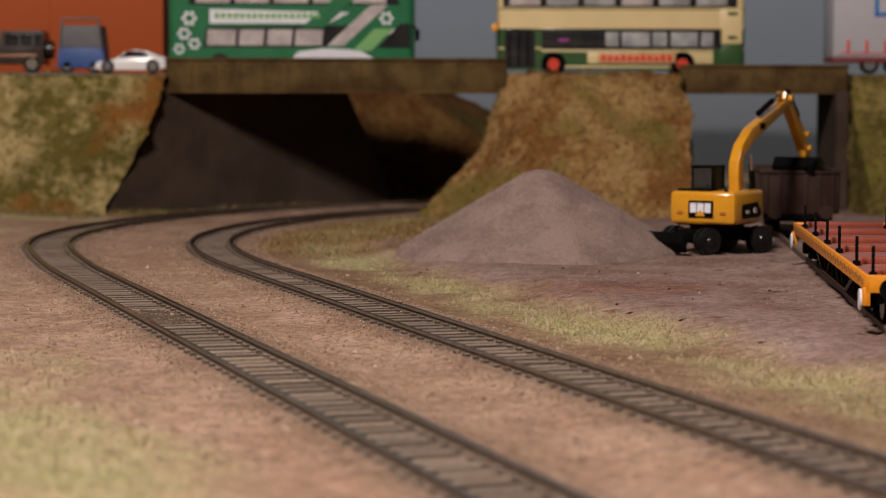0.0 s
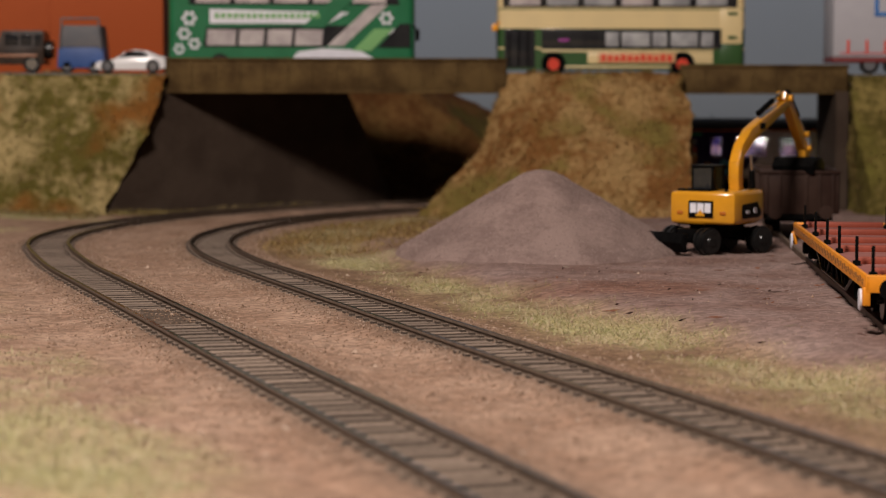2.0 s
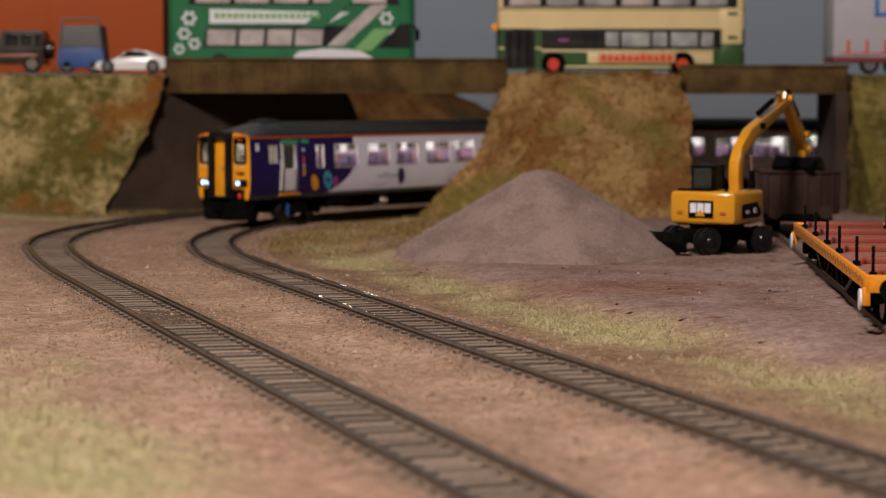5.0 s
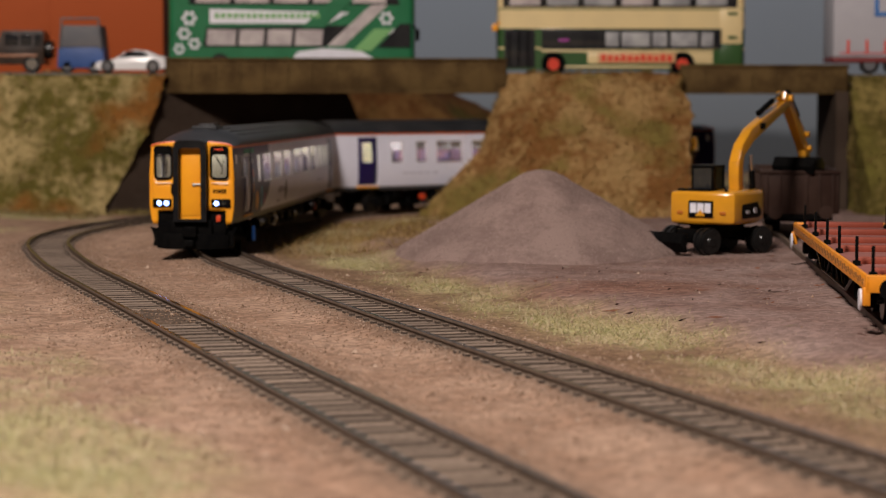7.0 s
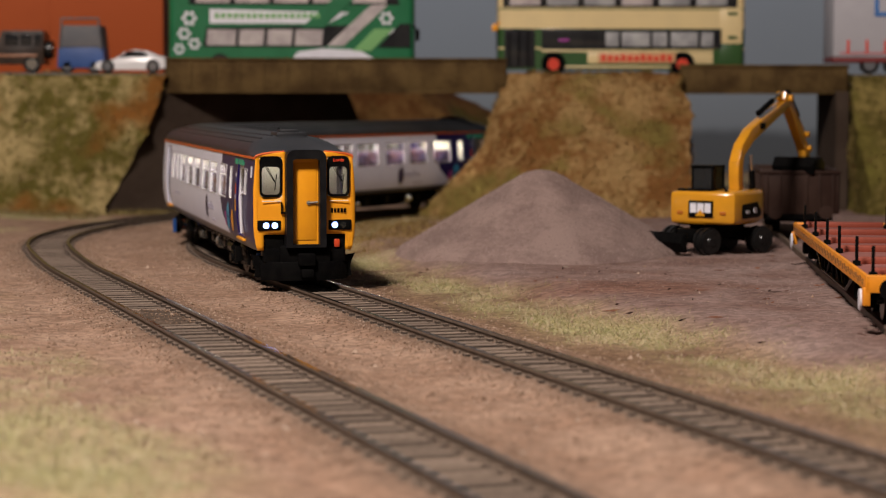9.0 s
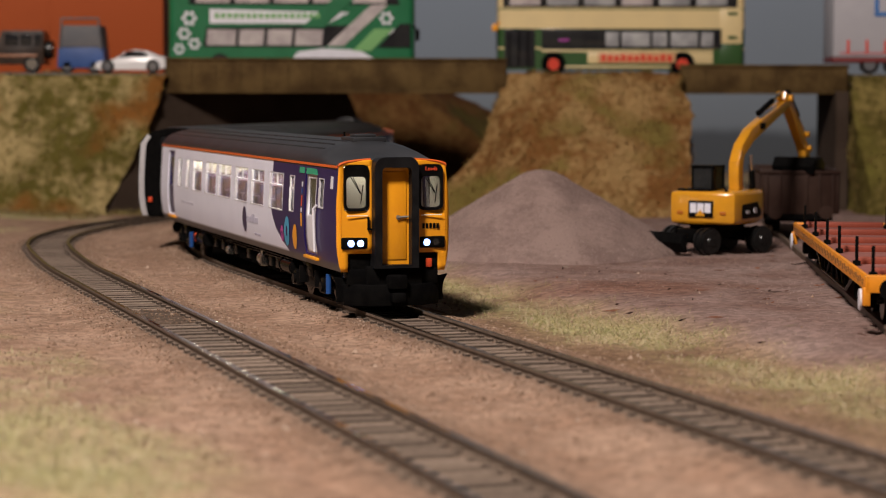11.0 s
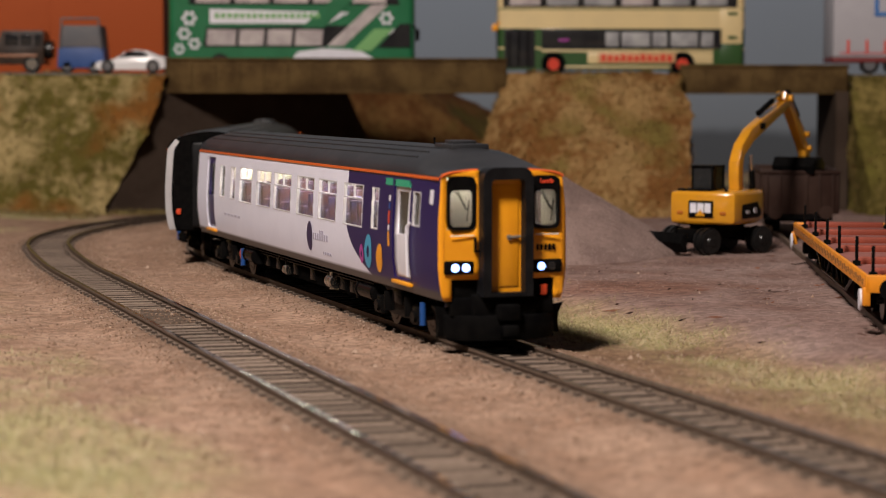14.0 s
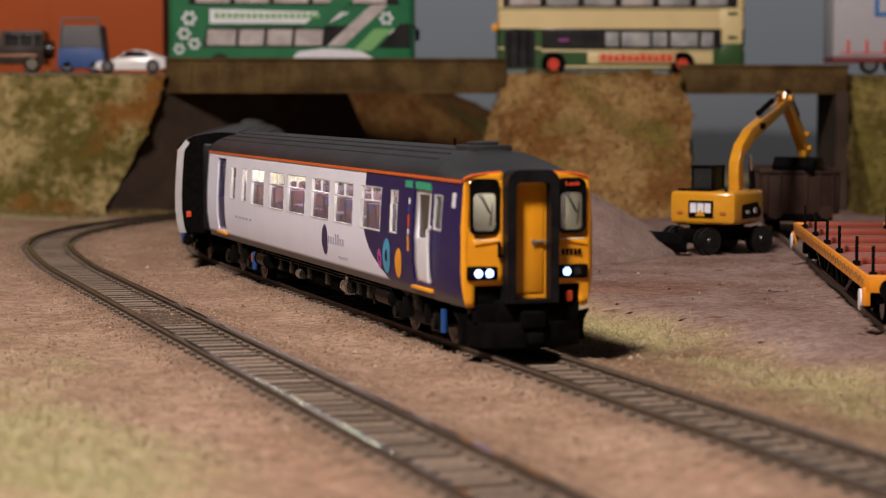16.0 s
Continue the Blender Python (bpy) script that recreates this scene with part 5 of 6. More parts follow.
def build_open_wagon():
    w = thing("open_wagon", "dark brown ribbed open wagon under the excavator's bucket", "wagon", at=mmpose(siding_at(992) - 0.5, 992, 2.9, 0, 0, -SID_A))
    L, W, z0, z1 = 42, 17.8, 9.5, 29
    bm = bmesh.new()
    for d in ((-W, -W + 1.2, -L, L, z0, z1), (W - 1.2, W, -L, L, z0, z1), (-W + 1.2, W - 1.2, -L, -L + 1.2, z0, z1), (-W + 1.2, W - 1.2, L - 1.2, L, z0, z1), (-W + 1.2, W - 1.2, -L + 1.2, L - 1.2, z0, z0 + 1.2)):
        box(bm, *d, 0.15)
    body = part("body", bm, WAGON_BROWN, w, "dark brown steel tub")
    bm = bmesh.new()
    for d in ((-W - 0.7, W + 0.7, -L - 0.7, -L + 1.4, z1 - 1.2, z1 + 0.3), (-W - 0.7, W + 0.7, L - 1.4, L + 0.7, z1 - 1.2, z1 + 0.3), (-W - 0.7, -W + 1.4, -L + 1.4, L - 1.4, z1 - 1.2, z1 + 0.3), (W - 1.4, W + 0.7, -L + 1.4, L - 1.4, z1 - 1.2, z1 + 0.3)):
        box(bm, *d, 0.2)
    part("top_rim", bm, WAGON_BROWN, body)
    for x in (-15, -9, -3, 3, 9, 15):
        for s in (-1, 1):
            boxpart("rib", (x - 0.6, x + 0.6, *sorted((s * L, s * (L + 0.8))), z0, z1 - 1.3), WAGON_BROWN, body, bevel=0.15)
    for y in range(-36, 37, 9):
        for s in (-1, 1):
            boxpart("rib", (*sorted((s * W, s * (W + 0.8))), y - 0.6, y + 0.6, z0, z1 - 1.3), WAGON_BROWN, body, bevel=0.15)
    bm = bmesh.new()
    box(bm, -W + 1.2, W - 1.2, -L + 1.2, L - 1.2, z0 + 1.2, z1 - 5, 0.6)
    part("load", bm, SAND, w, "mauve sand load")
    bm = bmesh.new()
    box(bm, -15, 15, -L, L, 6.5, 9.6, 0.3)
    part("underframe", bm, BLACK_MATT, w)
    for s in (-1, 1):
        for sx in (-11.5, 11.5):
            bm = bmesh.new()
            rod(bm, (sx, s * L, 10.5), (sx, s * (L + 5), 10.5), 1.3, 12)
            rod(bm, (sx, s * (L + 5), 10.5), (sx, s * (L + 5.8), 10.5), 3.2, 18)
            part("buffer", bm, WAGON_BROWN, w)
    for y in (-22, 22):
        bm = bmesh.new()
        for sx in (-1, 1):
            rod(bm, (sx * 7.6, y, 5.6), (sx * 10.6, y, 5.6), 5.6, 24)
            box(bm, *sorted((sx * 12.6, sx * 14.6)), y - 3, y + 3, 3.6, 9, 0.4)
        rod(bm, (-13, y, 5.6), (13, y, 5.6), 1, 10)
        part("wheelset", bm, BLACK_MATT, w)


build_open_wagon()

# ---- road vehicles on the bridge ----
CREAM = mat("bus_cream", (0.66, 0.52, 0.27), 0.35, second=(0.62, 0.49, 0.26), scale=60, coat=0.2)
BUS_GREEN = mat("bus_dark_green", (0.028, 0.075, 0.022), 0.35, second=(0.035, 0.085, 0.025), scale=60, coat=0.2)
BUS_LIME = mat("bus_bright_green", (0.014, 0.125, 0.050), 0.35, second=(0.018, 0.145, 0.06), scale=60, coat=0.2)
BUS_PALE_GREEN = mat("bus_pale_green", (0.16, 0.36, 0.13), 0.4)
WIN_DARK = mat("bus_window", (0.018, 0.018, 0.02), 0.12, second=(0.03, 0.03, 0.03), scale=60)
# grey panes whose pale reflections are painted into the mottled colour
WIN_GREY = mat("bus_window_painted_sheen", (0.34, 0.30, 0.30), 0.2, second=(0.50, 0.45, 0.44), scale=70)
SEATS_PALE = mat("bus_interior", (0.36, 0.36, 0.36), 0.6, second=(0.22, 0.22, 0.23), scale=90)
RED = mat("signal_red", (0.58, 0.05, 0.025), 0.4)
TERRACOTTA = mat("terracotta_card", (0.31, 0.054, 0.007), 0.75, second=(0.35, 0.064, 0.009), scale=9, bump=0.1, bump_scale=300)
SKIP_BLUE = mat("skip_blue", (0.025, 0.065, 0.21), 0.5, second=(0.035, 0.08, 0.24), scale=60)
TARP = mat("grey_cover", (0.10, 0.10, 0.11), 0.7, second=(0.14, 0.13, 0.13), scale=60)
CAR_WHITE = mat("car_white", (0.72, 0.71, 0.72), 0.25, second=(0.66, 0.65, 0.67), scale=60, coat=0.5)
JEEP = mat("jeep_brown", (0.02, 0.012, 0.009), 0.3, second=(0.04, 0.024, 0.016), scale=90)
LORRY = mat("trailer_grey", (0.38, 0.37, 0.40), 0.5, second=(0.34, 0.33, 0.36), scale=20)
MAROON = mat("maroon", (0.16, 0.02, 0.02), 0.5)
LETTER_BLUE = mat("letter_blue", (0.05, 0.16, 0.42), 0.5)


def road_wheel(parent, x, y, r, hub, name="wheel"):
    bm = bmesh.new()
    rod(bm, (x, y - 1.6, r), (x, y + 1.8, r), r, 26)
    w = part(name, bm, TYRE, parent)
    bm = bmesh.new()
    rod(bm, (x, y - 2.0, r), (x, y - 1.5, r), r * 0.62, 20)
    part("hub", bm, hub, w)


def bus_shell(parent, mats, L, W, H, bands, label):
    """Rounded shell lofted upward; bands: (z, material index)."""
    bm = bmesh.new()
    last = None
    zs = [z for z, m in bands] + [H - 3, H - 1, H]
    ms = [m for z, m in bands] + [bands[-1][1]] * 3
    prev = None
    for i, z in enumerate(zs):
        shrink = {H - 1: 0.7, H: 2.5}.get(z, 0.0)
        ring = []
        for cx, cy, a0 in ((L - 4, W - 4, 0), (-L + 4, W - 4, 90), (-L + 4, -W + 4, 180), (L - 4, -W + 4, 270)):
            for k in range(5):
                a = radians(a0 + 22.5 * k)
                ring.append(bm.verts.new((cx + (4 - shrink) * math.cos(a), cy + (4 - shrink) * math.sin(a), z)))
        if prev:
            for k in range(20):
                bm.faces.new((prev[k], prev[(k + 1) % 20], ring[(k + 1) % 20], ring[k])).material_index = ms[i - 1]
        else:
            bm.faces.new(ring)
        prev = ring
    bm.faces.new(prev).material_index = ms[-1]
    return part("body", bm, mats, parent, label)


def build_cream_bus():
    L, W = 73, 16.5
    b = thing("double_decker_bus", "cream and dark green double-decker bus on the bank top", "bus", "buses", at=mmpose(105, 1244, 79.2))
    body = bus_shell(b, [BUS_GREEN, CREAM], L, W, 57, [(2.5, 0), (14.4, 1), (15.4, 0), (26.5, 1), (37.5, 0), (38.2, 1), (50, 1)], "cream and green body")
    y0 = -W

    def plate(nm, x0, x1, z0, z1, m, par, lab="", lift=0.35):
        return boxpart(nm, (x0, x1, y0 - lift, y0 + 0.4, z0, z1), m, par, lab, 0.15)
    plate("lower_window_band", -47, 59, 14.6, 26.2, WIN_DARK, body)
    for x0, x1 in ((-9.4, -1.7), (0, 16.7), (18.2, 26.8), (29, 45), (46.8, 54)):
        plate("pane", x0, x1, 16, 24.5, SEATS_PALE, body, lift=0.5)
    plate("upper_window_band", -70, 68, 39.0, 49, WIN_DARK, body)
    for k in range(6):
        plate("pane", -66 + k * 22, -48 + k * 22, 40, 48, SEATS_PALE if k % 3 else WIN_GREY, body, lift=0.5)
    plate("door", -69, -51, 3.5, 26.2, WIN_DARK, body, "dark folding door")
    for x in (-66, -60.5, -55):
        plate("door_bar", x - 0.5, x + 0.5, 4, 25, BLACK, body, lift=0.6)
    plate("cream_waist", -20, 54, 6.0, 12.6, CREAM, body)
    plate("waist_line", -47, 54, 12.8, 14.0, CREAM, body, lift=0.45)
    plate("skirt_line", -35, 59, 3.4, 4.6, CREAM, body, lift=0.45)
    plate("rear_quarter", 58, 71, 4, 17.5, BUS_GREEN, body)
    plate("rear_cream", 58, 71, 17.8, 38, CREAM, body)
    # lettering as red bars
    plate("lettering_panel", -14, 32, 6.4, 12.4, mat("panel_buff", (0.55, 0.30, 0.15), 0.5), body, lift=0.5)
    bm = bmesh.new()
    for k in range(11):
        box(bm, -12 + k * 3.9, -9.3 + k * 3.9, y0 - 0.75, y0 - 0.4, 7.2, 11.6 - (k % 3) * 0.5)
    part("lettering_bar", bm, RED, body, "red lettering shown as bars")
    bm = bmesh.new()
    for z in (20.5, 34.5):
        box(bm, 62.5, 68, y0 - 0.75, y0 - 0.3, z, z + 1.8)
    part("small_bars", bm, BUS_GREEN, body)
    boxpart("route_mark", (-37, -31, y0 - 0.7, y0 - 0.3, 19, 20.6), mat("violet_mark", (0.28, 0.03, 0.25), 0.5), body)
    for x in (-40, 36):
        bm = bmesh.new()
        rod(bm, (x, y0 - 0.45, 5.8), (x, y0 + 2, 5.8), 7.2, 28)
        part("wheel_arch", bm, BLACK_MATT, body)
        road_wheel(b, x, y0 + 1.2, 5.6, RED)
    bm = bmesh.new()
    box(bm, -76.5, -73, y0 - 2, y0 + 1, 25, 29, 0.5)
    rod(bm, (-74, y0, 29), (-71, y0 + 2, 31), 0.5, 8)
    part("mirror", bm, YELLOW, b, "yellow mirror arm")
    boxpart("windscreen", (-73.4, -72.6, -14, 14, 14, 27), WIN_DARK, body)


def build_green_bus():
    L, W = 72.5, 16.5
    b = thing("double_decker_bus", "bright green and white double-decker bus behind the parapet", "bus", "buses", at=mmpose(-89.5, 1243, 78.4))
    body = bus_shell(b, [BUS_LIME, WHITE], L, W, 57, [(2.5, 0), (9.5, 0), (15, 0), (30, 0), (50, 0)], "green and white body")
    y0 = -W

    def slab(nm, pts, m, lift, par=body, lab=""):
        bm = bmesh.new()
        prism(bm, pts, y0 - lift, y0 + 0.4, "y")
        return part(nm, bm, m, par, lab)
    # dark frame with grey panes below
    slab("lower_window_band", [(-52, 16.2), (20, 16.2), (36, 29), (-50, 27.6)], WIN_DARK, 0.3)
    for x0, x1 in ((-50, -33), (-31, -16.5), (-14.5, 0), (2, 18)):
        slab("pane", [(x0, 17.2), (x1, 17.2), (x1 + 0.8, 26.4), (x0 + 0.8, 26.4)], WIN_GREY, 0.5)
    slab("pane", [(21, 17), (31, 17), (57, 41), (47, 41)], WIN_GREY, 0.5)
    slab("white_flash", [(-48, 30), (22, 30), (34, 36.5), (-48, 38.5)], WHITE, 0.3, lab="white flash")
    bm = bmesh.new()
    for k in range(17):
        box(bm, -45 + k * 3.7, -42.4 + k * 3.7, y0 - 0.7, y0 - 0.2, 33, 36)
    part("lettering_bar", bm, BUS_PALE_GREEN, body, "pale green lettering shown as bars")
    slab("upper_window_band", [(-60, 41), (64, 41), (60, 52), (-60, 52)], WIN_DARK, 0.3)
    for k in range(5):
        slab("pane", [(-56 + k * 23, 42), (-36 + k * 23, 42), (-36 + k * 23, 51), (-56 + k * 23, 51)], WIN_GREY, 0.5)
    slab("pale_flash", [(36, 14), (47, 14), (60, 27), (49, 27)], BUS_PALE_GREEN, 0.62)
    slab("green_flash", [(6, 27.5), (19, 27.5), (38, 45), (25, 45)], BUS_LIME, 0.65)
    slab("cab_window", [(51, 16), (70, 16), (70, 30), (64, 30)], WIN_DARK, 0.66)
    # flat white shape standing in for a pale car in front of the bus
    slab("white_skirt", [(0, 9), (50, 9), (40, 14.5), (18, 15.5), (4, 13.5)], WHITE, 0.5)
    # white petals at the rear quarter
    for cx, cz, r in ((-60, 33, 3.2), (-63, 24, 2.8), (-57, 18, 2.6), (-66, 15, 2.4), (56, 33, 3.0), (61, 24, 2.4)):
        bm = bmesh.new()
        for k in range(6):
            a = k * math.pi / 3
            rod(bm, (cx + r * math.cos(a), y0 - 0.45, cz + r * math.sin(a)), (cx + r * math.cos(a), y0 + 0.2, cz + r * math.sin(a)), r * 0.42, 12)
        part("flower_mark", bm, WHITE, body)
    for x in (-42, 42):
        road_wheel(b, x, y0 + 1.2, 6.2, TARP)
    bm = bmesh.new()
    box(bm, 73, 75.5, y0 - 2, y0 + 1, 20, 27, 0.5)
    rod(bm, (73.5, y0, 27), (70, y0 + 2, 31), 0.5, 8)
    part("mirror", bm, BLACK, b, "black hanging mirror")


def build_trailer():
    b = thing("lorry_trailer", "pale grey box trailer with maroon edge on the bank top", "trailer", at=mmpose(300, 1245, 79.2))
    bm = bmesh.new()
    box(bm, -70, 90, -16.5, 16.5, 10, 62, 0.8)
    body = part("box_body", bm, LORRY, b, "pale grey box body")
    boxpart("chassis", (-70, 90, -15.5, 15.5, 7, 10), MAROON, b, "maroon chassis edge")
    for k in range(9):
        boxpart("stripe", (-62 + k * 11, -60.4 + k * 11, -16.9, -16.3, 12, 20), RED, body, bevel=0.05)
    boxpart("stripe_base", (-66, 60, -16.85, -16.4, 11.6, 13.0), mat("pale_red_band", (0.42, 0.16, 0.17), 0.6), body, bevel=0.05)
    # lettering as blue bars
    for x0, x1, z0, z1 in ((-46, -43.5, 34, 50), (-43.4, -37, 34, 36.5), (-34, -30, 34, 50), (-27, -22, 34, 50)):
        boxpart("lettering_bar", (x0, x1, -16.95, -16.3, z0, z1), LETTER_BLUE, body, bevel=0.05)
    for x in (-48, -34, 40):
        road_wheel(b, x, -13, 5.6, TARP)


def build_skip():
    b = thing("blue_skip_lorry_body", "blue steel tipper body with grey cover", "container", at=mmpose(-214, 1240, 79.2))
    bm = bmesh.new()
    prism(bm, [(-14, 3), (14, 3), (13, 15), (-13, 15)], -12, 12, "y", 0.6)
    part("tub", bm, SKIP_BLUE, b, "blue steel tub")
    bm = bmesh.new()
    prism(bm, [(-13, 15), (13, 15), (11.5, 28), (-10.5, 28)], -11.5, 11.5, "y", 0.8)
    part("cover", bm, TARP, b, "dark grey cover")
    bm = bmesh.new()
    for x in (-12, 12):
        rod(bm, (x, -12.3, 14), (x * 0.9, -12.3, 32), 0.6, 8)
    rod(bm, (-10.8, -12.3, 32), (10.8, -12.3, 32), 0.6, 8)
    part("hoop", bm, TARP, b)
    for x in (-8, 8):
        road_wheel(b, x, -10, 4, TARP)


def loft_car(parent, mats, stations, label):
    """Body from cross stations (x, half width, sill, waist, roof half width, roof z)."""
    bm = bmesh.new()
    prev = None
    for x, w, s, wa, rw, rz in stations:
        ring = [bm.verts.new((x, y, z)) for y, z in ((-w, s), (-w * 1.02, (s + wa) / 2), (-w * 0.97, wa), (-rw, rz), (rw, rz), (w * 0.97, wa), (w * 1.02, (s + wa) / 2), (w, s))]
        if prev:
            for k in range(8):
                f = bm.faces.new((prev[k], prev[(k + 1) % 8], ring[(k + 1) % 8], ring[k]))
                f.material_index = 0
        else:
            bm.faces.new(ring)
        prev = ring
    bm.faces.new(prev)
    return part("body", bm, mats, parent, label)


def build_sports_car():
    c = thing("sports_car", "white low sports car at the road edge", "car", at=mmpose(-183, 1228, 79.2))
    body = loft_car(c, [CAR_WHITE], [(-21.5, 7, 3, 5, 6, 5.5), (-19, 9, 2, 6.4, 7, 7), (-10, 9.6, 1.8, 7.6, 7, 8.2), (-4, 9.6, 1.8, 8.4, 6.6, 12), (2, 9.6, 1.8, 8.8, 6.6, 13.6), (9, 9.8, 1.8, 9, 6.4, 13), (16, 9.8, 2, 9.4, 6.4, 10.2), (20.5, 9, 3, 9, 6.4, 9.2), (21.5, 8, 4, 8, 6, 8.4)], "glossy white body")
    bm = bmesh.new()
    prism(bm, [(-7.5, 9.0), (11, 9.6), (7, 12.6), (-1, 12.8)], -9.0, -8.2, "y")
    part("side_window", bm, WIN_DARK, body)
    for x in (-13.5, 13):
        road_wheel(c, x, -8.6, 3.9, TARP)


def build_jeep():
    c = thing("jeep", "dark brown off-road car with spare wheel", "car", at=mmpose(-254, 1240, 79.2))
    body = loft_car(c, [JEEP], [(-24, 10, 6, 13, 9, 14), (-10, 10.5, 5, 15, 9.4, 15.5), (-7, 10.5, 5, 15.5, 9, 25), (17, 10.5, 5, 15.5, 9, 25), (18, 10, 6, 15, 9, 23)], "dark brown body")
    for x0, x1 in ((-5, 3), (4.5, 11), (12.5, 16.5)):
        boxpart("side_window", (x0, x1, -10.9, -9.6, 16.4, 23.2), WIN_DARK, body)
    for x in (-15, 11):
        road_wheel(c, x, -9.2, 5.2, CHROME)
    bm = bmesh.new()
    rod(bm, (18, 0, 14), (22, 0, 14), 5.4, 24)
    part("spare_wheel", bm, TYRE, c)
    boxpart("lamp_strip", (-9, 14, -10.9, -10.3, 9.4, 11.0), mat("copper_trim", (0.30, 0.14, 0.08), 0.4), body)


def build_building():
    b = thing("terracotta_building", "plain terracotta orange building behind the bank top", "building", at=mmpose(-345, 1340, 78))
    boxpart("wall", (-180, 171, -45, 60, 0, 130), TERRACOTTA, b, "terracotta wall", 0.6)
    for x in (-60, 20, 100):
        boxpart("wall_joint", (x - 0.5, x + 0.5, -45.5, -44.9, 0, 130), TERRACOTTA, b, bevel=0.1)
    boxpart("roof", (-182, 173, -47, 62, 130, 136), TARP, b)


build_cream_bus()
build_green_bus()
build_trailer()
build_skip()
build_sports_car()
build_jeep()
build_building()

# ---- sleepers, grit and grass ----


def build_sleepers():
    bm = bmesh.new()
    box(bm, -12.0, 12.0, -2.1, 2.1, -3.6, 0, 0.25)
    for x in (-8.9, 8.9):
        for e in (-1, 1):
            box(bm, x + e * 1.9 - 0.75, x + e * 1.9 + 0.75, -0.9, 0.9, -0.1, 0.75)
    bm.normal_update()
    # faces not turned upward take the darker colour that paints the gaps' shade
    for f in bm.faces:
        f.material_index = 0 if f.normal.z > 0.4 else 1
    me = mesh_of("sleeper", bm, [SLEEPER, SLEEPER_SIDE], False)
    rng = random.Random(5)
    for line, off in zip(LINES, (0, 68)):
        far = bmesh.new()
        s = 600.0
        while s > -1140:
            p, h = way(s, off)
            a = turn_of_dir(h) + rng.uniform(-1.2, 1.2)
            z = -2.05 + rng.uniform(-0.22, 0.08)
            if s > -330:
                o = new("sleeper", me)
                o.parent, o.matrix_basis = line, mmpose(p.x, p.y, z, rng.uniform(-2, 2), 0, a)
            else:
                box(far, -12.2, 12.2, -1.8, 1.8, -1.6, 0, 0, m=Matrix.Translation((p.x, p.y, z)) @ Matrix.Rotation(radians(a), 4, "Z"))
            s -= 7.6 * (1 + off / RAD * (1 if s < -EASE_LEN else 0)) ** -1
        tagged(part("far_sleepers", far, SLEEPER, line, smooth=False), kind="stuff")


def turn_of_dir(v):
    return math.degrees(math.atan2(-v.x, v.y))


build_sleepers()


def island_material(name, colours, rough=0.9):
    m = bpy.data.materials.new(name)
    m.use_nodes = True
    t = m.node_tree
    b = t.nodes["Principled BSDF"]
    b.inputs["Roughness"].default_value = rough
    b.inputs["Specular IOR Level"].default_value = 0.25
    g = t.nodes.new("ShaderNodeNewGeometry")
    r = t.nodes.new("ShaderNodeValToRGB")
    r.color_ramp.interpolation = "LINEAR"
    els = r.color_ramp.elements
    els[0].color, els[1].color = (*colours[0], 1), (*colours[-1], 1)
    for i, c in enumerate(colours[1:-1]):
        e = els.new((i + 1) / (len(colours) - 1))
        e.color = (*c, 1)
    t.links.new(g.outputs["Random Per Island"], r.inputs["Fac"])
    t.links.new(r.outputs["Color"], b.inputs["Base Color"])
    return m


def raw(name, verts, faces, material, label, category):
    me = bpy.data.meshes.new(name)
    me.from_pydata([tuple(c * MM for c in v) for v in verts], [], faces)
    me.materials.append(material)
    return tagged(new(name, me), label, category, kind="stuff")


